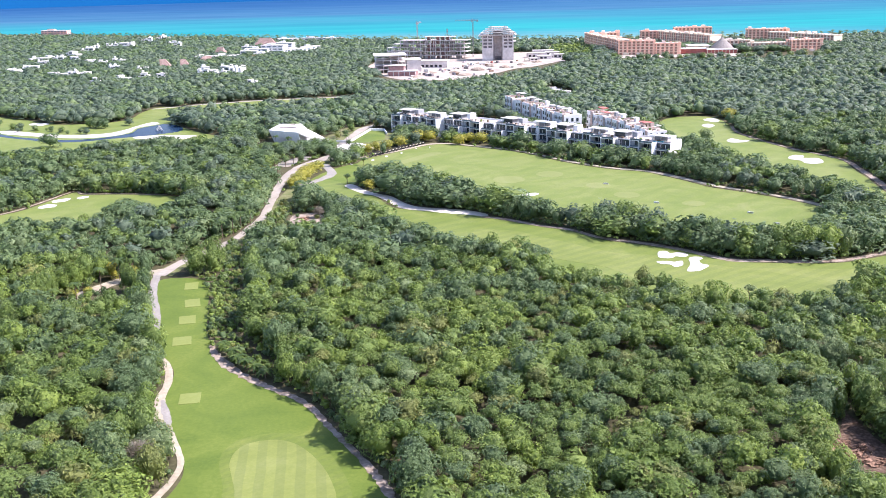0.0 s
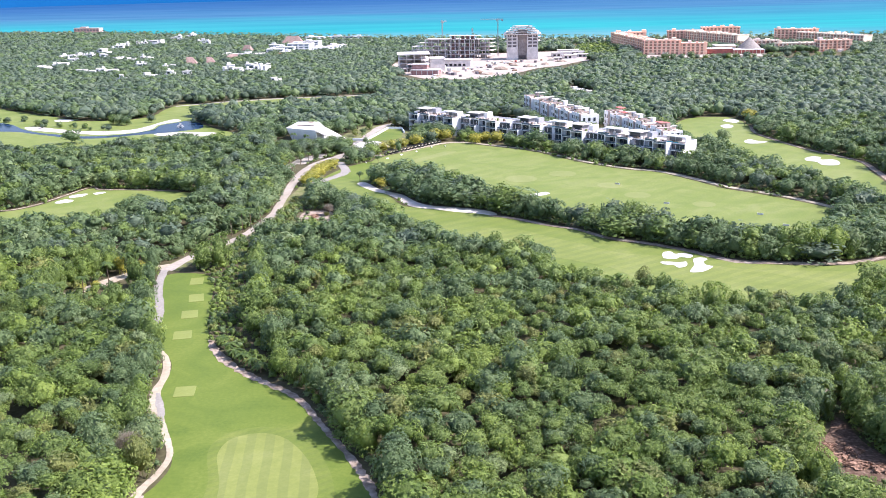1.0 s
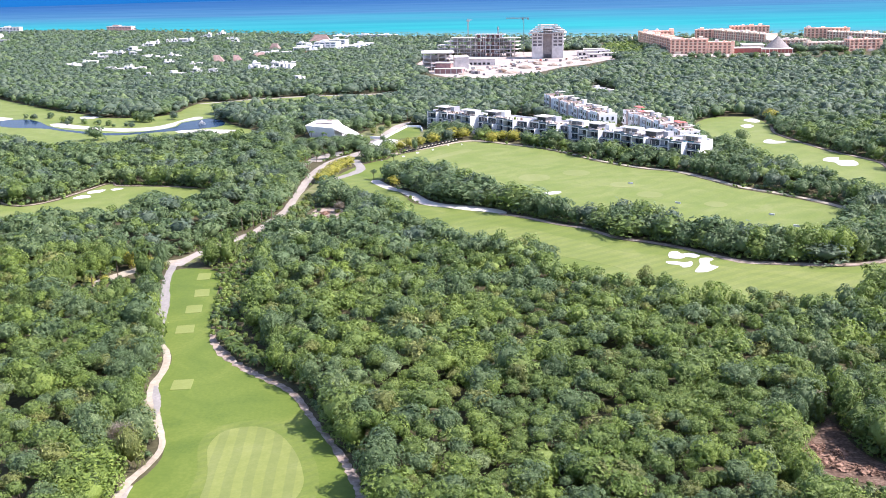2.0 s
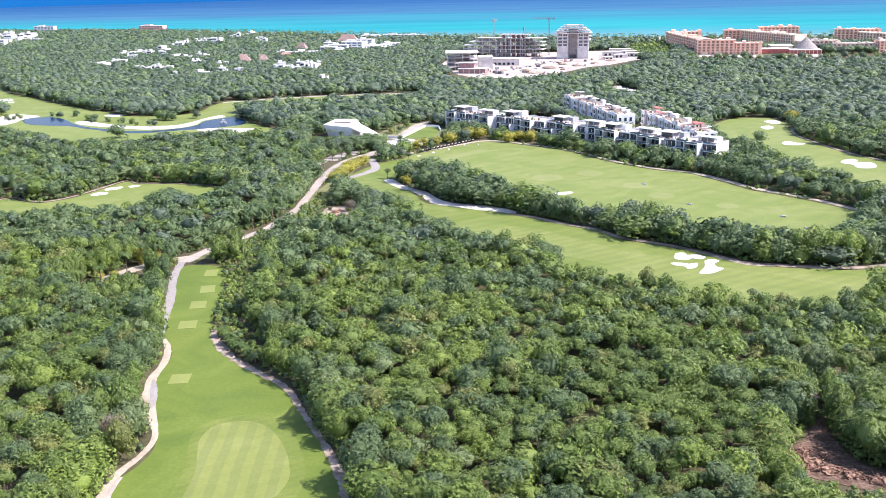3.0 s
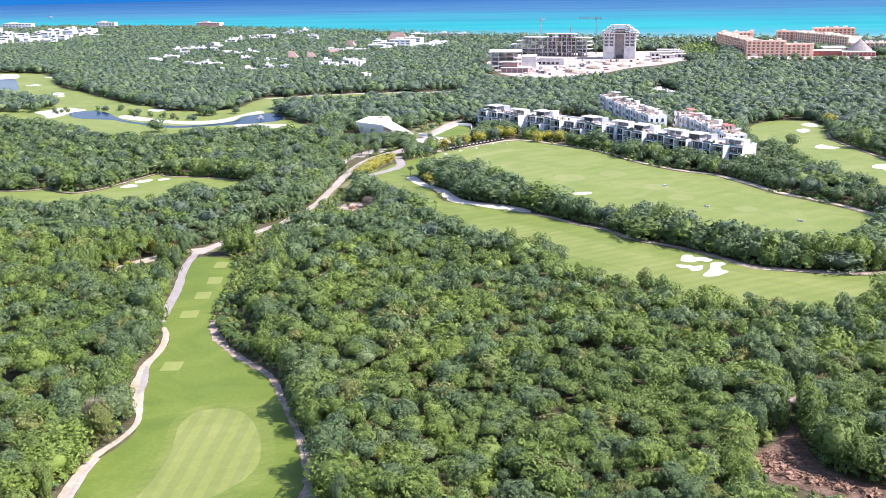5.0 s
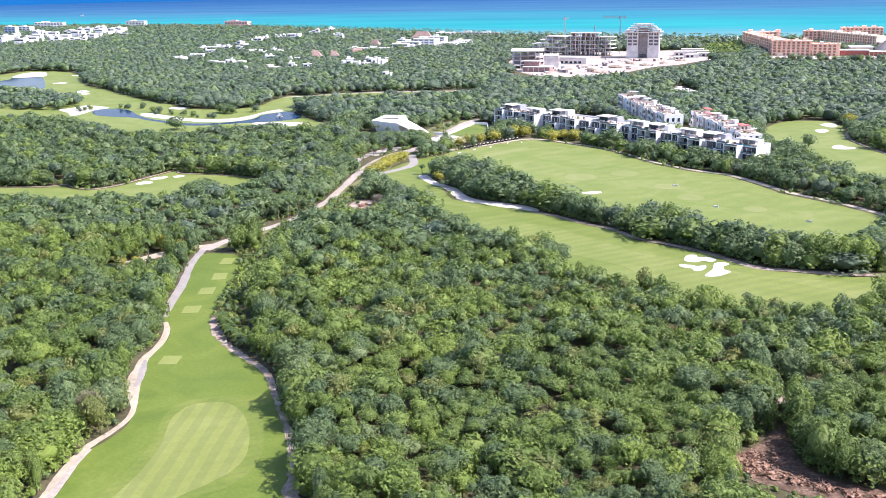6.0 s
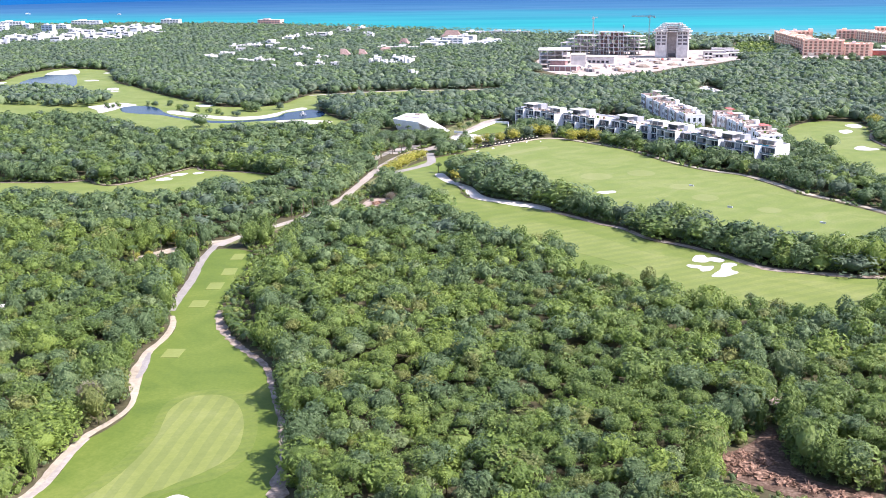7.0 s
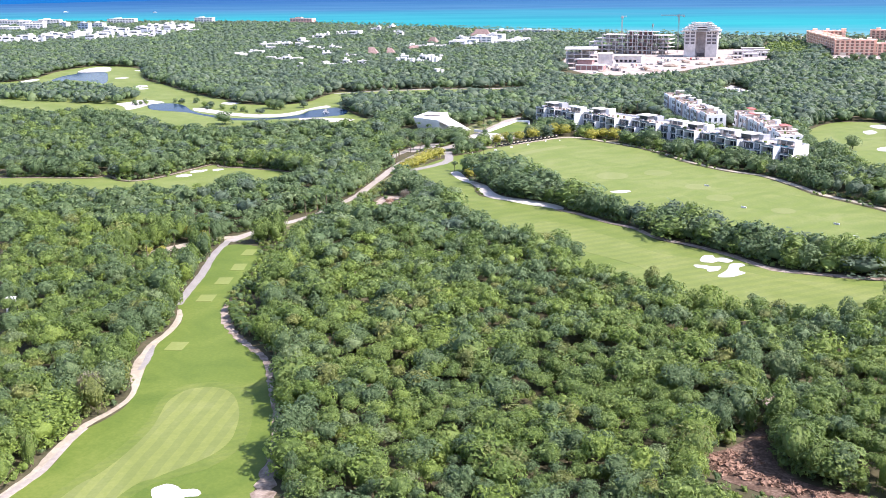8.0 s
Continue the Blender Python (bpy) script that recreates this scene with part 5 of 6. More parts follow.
for k, (x, y, w) in enumerate(((-499, 1112, 16), (-494, 1147, 18), (-531, 1261, 18), (-507, 1220, 16), (-429, 1056, 14), (-409, 1045, 16), (-398, 1049, 15), (-357, 981, 14), (-523, 1363, 18), (-539, 1455, 18),
                               (-510, 1273, 14), (-485, 1266, 14), (-449, 1222, 16), (-425, 1199, 16), (-412, 1212, 14), (-391, 1129, 14), (-338, 1005, 14), (-319, 1007, 13), (-347, 1096, 13), (-303, 1015, 9))):
    villa(x, y, w, (-25, 10, -8, 30)[k % 4], 8.2 + (k % 3) * 0.8, k)
for k, (x, y, w) in enumerate(((-534, 1552, 20), (-514, 1558, 20), (-512, 1657, 18), (-509, 1734, 18), (-447, 1576, 12), (-425, 1528, 12), (-549, 1506, 16), (-530, 1297, 12), (-264, 1060, 16), (-244, 1024, 15),
                               (-251, 1084, 13), (-234, 1053, 18), (-235, 1087, 14), (-191, 928, 8), (-264, 1035, 11))):
    villa(x, y, w, (20, -12, 5, -30)[k % 4], 8.4 + (k % 3) * 0.8, 40 + k)


def resort_block(x, y, w, d, floors, rz, label="white resort block with balcony bands near the beach", wall=WHITE):
    t = thing("resort_block", x, y, 0, rz, label, "resort block", "white resort blocks near the beach")
    h = 3.2
    part("wall", boxes((-w / 2, w / 2, -d / 2, d / 2, -0.3, floors * h)), wall, t)
    part("roof_room", boxes((-w * 0.3, -w * 0.05, -d * 0.2, d * 0.4, floors * h + 0.5, floors * h + 2.6)), wall, t)
    part("low_wing", boxes((w * 0.1, w * 0.62, -d * 0.9, -d / 2 - 1.2, -0.3, h)), wall, t)
    part("roof", boxes((-w / 2 - 0.5, w / 2 + 0.5, -d / 2 - 0.8, d / 2 + 0.5, floors * h, floors * h + 0.5)), ROOF_WHITE, t)
    for f in range(floors):
        part("balcony", boxes((-w / 2, w / 2, -d / 2 - 1.0, -d / 2, f * h - 0.3 if f else 0.0, f * h + 0.7)), wall, t)
        n = max(2, int(w / 7))
        for k in range(n):
            part("window", boxes((-w / 2 + (k + 0.15) * w / n, -w / 2 + (k + 0.8) * w / n, -d / 2 - 0.06, -d / 2 + 0.1, f * h + 0.9, f * h + 2.4)), GLASS_BLUE, t)
    keep_clear(x, y, w * 0.5)


for x, y, w, d, f, rz in ((-290, 1262, 36, 16, 2, 14), (-318, 1262, 24, 12, 2, 12), (-268, 1296, 22, 16, 3, 5), (-248, 1290, 20, 14, 2, -8), (-262, 1330, 26, 14, 3, 0), (-244, 1348, 32, 18, 4, -12), (-236, 1390, 24, 14, 4, -8), (-216, 1362, 44, 9, 2, 52),
                          (-203, 1402, 30, 8, 2, 50), (-268, 1600, 30, 12, 2, 20), (-222, 1600, 50, 8, 2, 0), (-190, 1590, 26, 8, 2, 0), (-296, 1430, 18, 10, 2, -10)):
    resort_block(x, y, w, d, f, rz)
resort_block(-254, 1268, 16, 9, 1, 0, "low red-walled pool house of the resort", TERRACOTTA)
for x, y, w, d, f, rz in ((-1318, 1708, 60, 18, 3, 10), (-1392, 1874, 60, 18, 4, 12), (-1400, 1950, 50, 16, 4, 10), (-1262, 1814, 16, 14, 4, 0), (-1158, 1782, 26, 14, 4, 0), (-1219, 1960, 64, 16, 4, 8), (-1025, 1980, 42, 14, 4, 4), (-1500, 1930, 70, 18, 4, 6), (-1300, 1760, 50, 16, 4, 14)):
    resort_block(x, y, w, d, f, rz)
resort_block(-1145, 1716, 24, 12, 5, 0, "blue-grey rendered block among white villas", plain("blue_grey_render", (0.45, 0.52, 0.62), 0.8, 0.2, 0.08))
resort_block(-800, 2000, 60, 14, 3, -15, "low pinkish-roofed building at the shore", plain("pink_render", (0.52, 0.34, 0.30), 0.9, 0.2, 0.1))
for k, (x, y, w) in enumerate(((-1053, 1372, 34), (-1049, 1415, 26), (-978, 1358, 18), (-1026, 1444, 30), (-1026, 1475, 20), (-1003, 1490, 26), (-1021, 1539, 20), (-924, 1428, 24), (-968, 1521, 28), (-907, 1488, 24),
                               (-899, 1519, 28), (-935, 1604, 22), (-895, 1585, 28), (-926, 1677, 26), (-913, 1695, 20), (-861, 1636, 20), (-1009, 1607, 18), (-985, 1450, 26), (-945, 1475, 24), (-880, 1550, 22), (-1088, 1407, 26), (-1082, 1457, 28), (-1067, 1508, 26), (-1043, 1562, 26), (-1015, 1590, 26), (-1039, 1649, 26), (-970, 1580, 22), (-1018, 1713, 26), (-999, 1778, 30), (-930, 1739, 26), (-868, 1500, 20), (-960, 1640, 26), (-980, 1700, 24), (-955, 1765, 24))):
    villa(x, y, w, (12, -10, 22, 0)[k % 4], 11 + (k % 3), 80 + k, "white modern villa in a dense hillside cluster", "white villa cluster near the coast")


def radio_mast(x, y, h):
    t = thing("radio_mast", x, y, 0, 0, "slim white radio mast rising from the forest", "mast")
    bm = bmesh.new()
    bmesh.ops.create_cone(bm, cap_ends=True, segments=8, radius1=1.6, radius2=0.9, depth=h, matrix=pose(0, 0, h / 2))
    part("pole", bm, WHITE, t)
    part("antenna", boxes((-1.5, 1.5, -1.5, 1.5, h - 3, h - 1)), STEEL, t)


radio_mast(-885, 1420, 24)


def boat(x, y, rz, long):
    """A small white launch with a pointed hull and a low cabin."""
    t = thing("boat", x, y, 0.1, rz, "small white motor boat at rest on the turquoise sea", "boat", "boats off the coast")
    bm = bmesh.new()
    plan = ((-0.5, -0.13), (0.2, -0.15), (0.5, 0.0), (0.2, 0.15), (-0.5, 0.13))
    low = [bm.verts.new((u * long * 0.9, v * long * 0.7, 0.0)) for u, v in plan]
    top = [bm.verts.new((u * long, v * long, 0.13 * long)) for u, v in plan]
    bm.faces.new(low[::-1])
    bm.faces.new(top)
    for k in range(5):
        bm.faces.new((low[k], low[(k + 1) % 5], top[(k + 1) % 5], top[k]))
    part("hull", bm, WHITE, t)
    cabin = part("cabin", boxes((-0.3 * long, 0.1 * long, -0.09 * long, 0.09 * long, 0.13 * long, 0.26 * long)), WHITE, t)
    part("window", boxes((0.1 * long, 0.11 * long, -0.08 * long, 0.08 * long, 0.17 * long, 0.23 * long)), GLASS, cabin)


boat(-1920, 2720, 20, 16)
boat(-1536, 2612, -10, 15)


# things on the range and round the clubhouse
def golf_cart(x, y, rz, roof, label):
    t = thing("golf_cart", x, y, 0.1, rz, label, "golf cart", "parked golf carts")
    part("body", boxes((-1.2, 1.2, -0.6, 0.6, 0.3, 0.75), (-1.2, -0.8, -0.6, 0.6, 0.75, 1.0)), DARK, t)
    part("seat", boxes((-0.5, 0.1, -0.55, 0.55, 0.75, 1.0), (-0.6, -0.4, -0.55, 0.55, 1.0, 1.4)), CLOTH, t)
    part("canopy", boxes((-1.0, 0.9, -0.65, 0.65, 1.85, 1.95)), roof, t)
    for sx in (-0.85, 0.75):
        for sy in (-0.55, 0.55):
            part("post", boxes((sx - 0.03, sx + 0.03, sy - 0.03, sy + 0.03, 0.75, 1.85)), DARK, t)
            part("wheel", boxes((sx - 0.22, sx + 0.22, sy - 0.1, sy + 0.1, 0.0, 0.44)), DARK, t)


for k in range(16):
    golf_cart(-49 + 1.9 * k, 553 + 2.55 * k, 145, DARK, "black golf cart parked in a row beside the range")
golf_cart(-56, 556, 60, TERRACOTTA, "red-roofed golf cart parked by the forecourt")
for k, (x, y) in enumerate(((-79, 533), (-76, 530), (-70, 542))):
    golf_cart(x, y, 20 * k, WHITE, "white-roofed golf cart parked beside the road")


def bench(x, y, rz):
    t = thing("practice_bench", x, y, 0, rz, "small white practice bench on the range turf", "bench", "benches on the range")
    part("seat", boxes((-1.4, 1.4, -0.4, 0.4, 0.4, 0.55)), WHITE, t)
    part("leg", boxes((-1.2, -1.0, -0.35, 0.35, 0.0, 0.4)), WHITE, t)
    part("leg", boxes((1.0, 1.2, -0.35, 0.35, 0.0, 0.4)), WHITE, t)
    part("backrest", boxes((-1.4, 1.4, 0.35, 0.45, 0.55, 1.2)), WHITE, t)
    t.scale = (0.62, 0.62, 0.62)


for k, (x, y) in enumerate(((-47, 540), (-40, 551), (-32, 561), (-24, 576), (-16, 579), (-58, 529))):
    bench(x, y, 40 + 15 * k)


def target_net(x, y):
    t = thing("target_net", x, y, 0.06, -30, "low white target net on the range", "target net", "nets on the range")
    part("frame", boxes((-1.2, 1.2, -0.1, 0.1, 0, 0.15), (-1.2, 1.2, -0.1, 0.1, 0.6, 0.7), (-1.2, -1.1, -0.1, 0.1, 0.15, 0.6), (1.1, 1.2, -0.1, 0.1, 0.15, 0.6)), WHITE, t)
    part("net", boxes((-1.1, 1.1, -0.03, 0.03, 0.15, 0.6)), STEEL, t)


for x, y in ((88, 422), (123, 400), (128, 381), (72, 464)):
    target_net(x, y)
sheet("range_sand", [(29, 444), (36, 448), (38, 445), (33, 441)], 0.12, BUNKER, "small white sand patch on the range", "sand", clear=False)


SHORE_BUSHES = []


def fountain(x, y):
    t = thing("fountain", x, y, 0.1, 0, "small white fountain spray in the pond", "fountain")
    rng = random.Random(int(-x))
    bm = bmesh.new()
    for k in range(90):
        q, r = rng.uniform(0, 6.28), rng.uniform(0.1, 2.6)
        z = 3.4 * (1 - (r / 2.7) ** 2) * rng.uniform(0.6, 1)
        bmesh.ops.create_icosphere(bm, subdivisions=1, radius=rng.uniform(0.12, 0.3), matrix=pose(r * math.cos(q), r * math.sin(q), z))
    part("spray", bm, BUNKER, t, "white water spray")
    part("nozzle", boxes((-0.3, 0.3, -0.3, 0.3, -0.2, 0.4)), DARK, t)


rng = random.Random(12)
for k in range(26):
    u = rng.random()
    x, y = (-318 + 72 * u, 686 - 24 * u + rng.uniform(-4, 8)) if k < 16 else (-396 + rng.uniform(0, 26), 702 + rng.uniform(-14, 14)) if k < 21 else (-350 + rng.uniform(-14, 14), 716 + rng.uniform(-6, 4))
    SHORE_BUSHES.append((x, y, rng.uniform(1.2, 2.8)))

fountain(-270, 640)
fountain(-206, 672)


def brush_pile(x, y, w, seed):
    """A heap of cut trunks and branches."""
    rng = random.Random(seed)
    t = thing("brush_pile", x, y, 0, 0, "heap of cut brown branches in the clearing", "brush pile", "brush piles in the clearing")
    for k in range(40):
        long = rng.uniform(1.0, 3.2)
        bm = bmesh.new()
        bmesh.ops.create_cone(bm, cap_ends=True, segments=5, radius1=rng.uniform(0.08, 0.2), radius2=0.05, depth=long)
        ob = part("branch", bm, BRUSH, t)
        ob.matrix_basis = pose(rng.gauss(0, w * 0.4), rng.gauss(0, w * 0.4), rng.uniform(0.15, 0.9), 90 + rng.uniform(-25, 25), 0, rng.uniform(0, 360))
    bm = bmesh.new()
    bmesh.ops.create_icosphere(bm, subdivisions=3, radius=1)
    for q in bm.verts:
        k = 1 + 0.5 * noise.noise(q.co * 3 + Vector((seed, 0, 0)))
        q.co = Vector((q.co.x * w * k, q.co.y * w * k, max(-0.1, q.co.z * 0.9 * k)))
    part("litter", bm, BRUSH, t)


for k, (x, y, w) in enumerate(((79, 189, 2.0), (82, 187, 2.2), (85, 184, 2.4), (81.5, 191.5, 1.6), (89, 182, 2.0), (93.5, 180, 1.8), (86, 190, 1.6), (98.5, 178.5, 1.8), (79.5, 184, 1.6), (103.5, 177.5, 1.6), (-64, 396, 2.2), (-66, 405, 2.0))):
    brush_pile(x, y, w, k)

villa(84, 838, 12, 10, 3.4, 201, "small pale house in a forest yard", "houses in the forest")
villa(-131, 235, 4.2, 20, 5.6, 203, "small white house half hidden in the forest", "houses in the forest")
villa(93, 830, 9, -15, 3.0, 202, "small pale house in a forest yard", "houses in the forest")


def pallet_stack(x, y, rz, w, h, mat):
    t = thing("pallet_stack", x, y, 0.08, rz, "stack of building material on the sandy site", "material stack", "material stacks on the site")
    part("pallet", boxes((-w / 2, w / 2, -w / 3, w / 3, 0, 0.15)), BARK, t)
    for k in range(3):
        part("block_layer", boxes((-w / 2 + 0.05 * k, w / 2 - 0.07 * k, -w / 3 + 0.04 * k, w / 3, 0.15 + k * h / 3, 0.13 + (k + 1) * h / 3)), mat, t)


rng = random.Random(31)
for k in range(46):
    x, y = rng.uniform(-45, 110), rng.uniform(985, 1160)
    if y < 985 + max(0, x - 15) * 1.25 or (30 < x < 75 and y > 1160) or (-42 < x < -4 and 1094 < y < 1122):
        continue
    pallet_stack(x, y, rng.uniform(0, 180), rng.uniform(2.5, 6), rng.uniform(0.8, 2.6), (CONCRETE_DARK, CLOTH, BRUSH, CONCRETE_SHADE, STEEL)[k % 5])
for k, (x, y, w, h) in enumerate(((-25, 1040, 9, 1.6), (55, 1085, 7, 2.4), (75, 1110, 6, 2.0), (-40, 1000, 6, 1.4), (10, 1010, 8, 1.8), (95, 1140, 7, 2.0), (30, 1140, 6, 1.6))):
    spoil_heap(x, y, w, h, 10 + k)


# ---- single trees, palms and shrubs ----
def trunk_mesh(name, h, r0, r1, limbs, seed):
    rng = random.Random(seed)
    bm = bmesh.new()

    def limb(a, b, ra, rb):
        d = b - a
        m = Matrix.Translation((a + b) / 2) @ d.to_track_quat("Z", "Y").to_matrix().to_4x4()
        bmesh.ops.create_cone(bm, cap_ends=True, segments=7, radius1=ra, radius2=rb, depth=d.length, matrix=m)

    limb(Vector((0, 0, -0.3)), Vector((0, 0, h)), r0, r1)
    for k in range(limbs):
        q = 2 * math.pi * (k + rng.random() * 0.6) / limbs
        z = h * rng.uniform(0.55, 0.95)
        limb(Vector((0, 0, z)), Vector((math.cos(q) * h * 0.42, math.sin(q) * h * 0.42, z + h * 0.45)), r1 * 0.75, r1 * 0.25)
    return mesh_of(name, bm, BARK)


TRUNK = trunk_mesh("trunk", 4.2, 0.24, 0.15, 4, 1)
CROWN_MESHES = {}


def crown_mesh(k, material, bushy=False):
    key = (k, material.name, bushy)
    if key not in CROWN_MESHES:
        v, f = NEAR_EDGE[k % 4] if bushy else NEAR[k]
        v = v - np.array([0, 0, 2.4 if bushy else 1.45])
        CROWN_MESHES[key] = fill_mesh("crown", v, f, np.zeros(len(f), int), [material])
    return CROWN_MESHES[key]


def tree(x, y, r, h, k, material, turn, label, category="tree", group="", name="tree", bushy=False):
    """A trunk with limbs under a crown of leaf clumps, h high and 2 r wide."""
    t = thing(name, x, y, 0, turn, label, category, group)
    tr = piece("trunk", TRUNK, t)
    s = min(h - 0.9 * r, 0.62 * h) / 4.2
    w = min(max(0.7, s), r / 2.2)
    tr.scale = (w, w, s)
    cr = piece("crown", crown_mesh(k, material, bushy), t, 0, 0, h)
    cr.scale = (r, r, h / 2.4 if bushy else r)
    return t


for k, (x, y, r, h) in enumerate(((-81, 471, 3.8, 5.4), (-80.5, 477, 4.0, 5.8), (-79.5, 484, 4.2, 6.0), (-78.5, 491, 4.0, 5.8), (-78.5, 498, 4.4, 6.2), (-77.5, 505, 4.2, 6.0), (-76, 512, 4.0, 5.8), (-74.5, 518, 3.4, 5.4), (-52, 566, 3.6, 6.0), (-47, 572, 3.8, 6.2), (-41, 578, 3.6, 6.0), (-34, 585, 4.2, 7.0),
                                  (-24, 601, 5.0, 8.0), (-17, 601, 4.6, 7.6), (2, 588, 4.2, 7.0), (15, 590, 4.6, 7.6), (-43, 465, 3.4, 5.2), (187, 668, 5.0, 8.0), (-101, 507, 3.0, 6.0), (8, 594, 3.8, 6.6), (-127.5, 304, 1.9, 2.9), (-124, 308, 1.7, 2.6), (-121, 324, 2.4, 7.0), (-111.5, 318, 2.0, 7.0), (-129, 299, 1.4, 2.2))):
    keep_clear(x + 0.5, y - 2.5, r + 1.2)
    tree(x, y, r, h, k % 6, YELLOW_LEAF, 67 * k, "spreading tree covered in bright yellow blossom", "flowering tree", "yellow flowering trees", "flowering_tree", True)
for k, (x, y, r, h, mat, label) in enumerate(((-55, 478, 2.0, 5.6, 2, "small round-headed tree alone on the lawn"), (-51, 527, 2.2, 5.0, 2, "small dark tree beside the range path"), (-67, 538, 6.2, 9.0, 2, "broad dark green tree beside the road"),
                                              (-76, 562, 6.0, 8.5, 2, "broad green tree by the forecourt"), (130, 298, 6.0, 10.0, 0, "large spreading tree at the fairway's edge"), (137, 296, 5.0, 9.0, 2, "large dark tree at the fairway's edge"),
                                              (149, 579, 4.6, 8.5, 3, "pale open-crowned tree beside the fairway"), (22, 337, 5.0, 9.5, 0, "broad tree standing proud at the fairway's edge"), (29, 328, 3.6, 8.0, 2, "dark tree at the fairway's edge"),
                                              (-38, 411, 4.2, 7.0, 3, "grey-green tree overhanging the fairway"), (-257, 610, 7.0, 10.0, 2, "large dark tree beside the pond"), (-145, 415, 6.0, 9.5, 2, "large dark tree at the fairway's edge"),
                                              (-67, 194, 3.2, 7.6, 4, "pale olive tree at the fairway's edge"), (88, 282, 2.0, 7.4, 3, "slim pale tree above the scrub"), (-84, 560, 4.5, 8.0, 2, "dark leafy tree beside the clubhouse road"), (-92, 575, 4.5, 7.5, 3, "grey-green tree before the clubhouse"), (-95, 534, 2.6, 4.5, 2, "small dark tree in the turning place"), (-97, 541, 3.0, 5.0, 0, "small green tree in the turning place"))):
    keep_clear(x, y, r * 0.5)
    tree(x, y, r, h, k % 6, LEAVES[mat], 41 * k, label, "tree", "", "tree", r > 3)


for k, (x, y, r, h) in enumerate(((-76, 622, 2.6, 5.0), (-72, 632, 2.2, 4.4), (-70, 650, 3.0, 6.0), (-80, 640, 3.4, 6.5), (-54, 664, 3.0, 6.0), (-66, 595, 2.0, 4.0), (-86, 588, 3.6, 7.0), (-78, 572, 3.4, 7.0))):
    tree(x, y, r, h, k % 6, LEAVES[(4, 2, 0, 3)[k % 4]], 53 * k, "small green tree planted in the clubhouse forecourt", "tree", "forecourt trees", "tree", True)

rng = random.Random(77)
for k in range(64):
    x, y = rng.uniform(-122, -80), rng.uniform(552, 603)
    near_path = inside(np.array([(x, y)]), np.array([(-99, 545), (-90, 566), (-74, 588), (-66, 560), (-78, 550)]))[0]
    if near_path or x < -118 + (602 - y) * 0.1 or y > 600 - max(0, x + 100) * 0.5:
        continue
    h = min(8.0, 2.2 + (604 - y) / 6.5) * rng.uniform(0.85, 1.1)
    tree(x, y, min(3.8, 0.55 * h + 0.6), h, k % 6, LEAVES[(2, 5, 0, 3, 2)[k % 5]], 71 * k, "low bushy green tree before the clubhouse", "tree", "trees before the clubhouse", "tree", True)

rng = random.Random(91)
for k in range(44):
    x = 172 + 6.1 * k + rng.uniform(-3, 3)
    y = (1190 - 2.4 * (x - 172) if x < 192 else 1146) - rng.uniform(0, 26)
    h = rng.uniform(6.0, 9.5)
    tree(x, y, 0.55 * h, h, k % 6, LEAVES[(2, 5, 0, 3)[k % 4]], 37 * k, "rounded green garden tree before the orange hotel", "tree", "hotel garden trees", "tree", True)

rng = random.Random(55)
for k in range(22):
    x, y = rng.uniform(-71, -57), rng.uniform(376, 412)
    h = rng.uniform(1.3, 2.6)
    tree(x, y, 0.62 * h, h, k % 6, LEAVES[(0, 4, 3, 2)[k % 4]], 29 * k, "low scrubby bush on the stony clearing", "bush", "bushes on the stony clearing", "bush", True)


for k, (x, y, r) in enumerate(SHORE_BUSHES + [(-256, 690, 4.5), (-262, 694, 4.0), (-250, 688, 4.0), (-236, 700, 3.5)]):
    tree(x, y, r, r * 1.9, k % 6, LEAVES[(2, 5, 3, 0)[k % 4]], 43 * k, "round green bush on the pond's white sand", "bush", "bushes on the pond sand", "bush", True)


def dead_tree(x, y, r, h, seed):
    """A leafless grey crown of fine twigs."""
    rng = random.Random(seed)
    t = thing("bare_tree", x, y, 0, 0, "leafless grey tree with fine bare twigs", "bare tree", "bare grey trees")
    piece("trunk", TRUNK, t).scale = (1, 1, h / 7.5)
    v, f = [], []
    for k in range(1700):
        d = Vector((rng.gauss(0, 1), rng.gauss(0, 1), abs(rng.gauss(0, 1)) * 0.9 - 0.2)).normalized()
        a = Vector((0, 0, h * 0.52)) + d * r * rng.uniform(0.25, 0.7)
        b = a + (d + Vector((rng.gauss(0, 0.4), rng.gauss(0, 0.4), 0.35))).normalized() * r * rng.uniform(0.3, 0.5)
        s = d.cross(Vector((rng.random(), rng.random(), 1))).normalized() * 0.055
        n = len(v)
        v += [a - s, a + s, b]
        f.append((n, n + 1, n + 2))
    me = fill_mesh("twig_crown", np.array([p[:] for p in v]), np.array(f), np.zeros(len(f), int), [DEAD_LEAF])
    piece("twig_crown", me, t)
    keep_clear(x, y, r * 0.5)


for k, (x, y, r, h) in enumerate(((-67.0, 182, 3.8, 10.6), (-60, 408, 3.0, 4.5), (22, 226, 2.4, 7.5))):
    dead_tree(x, y, r, h, k)


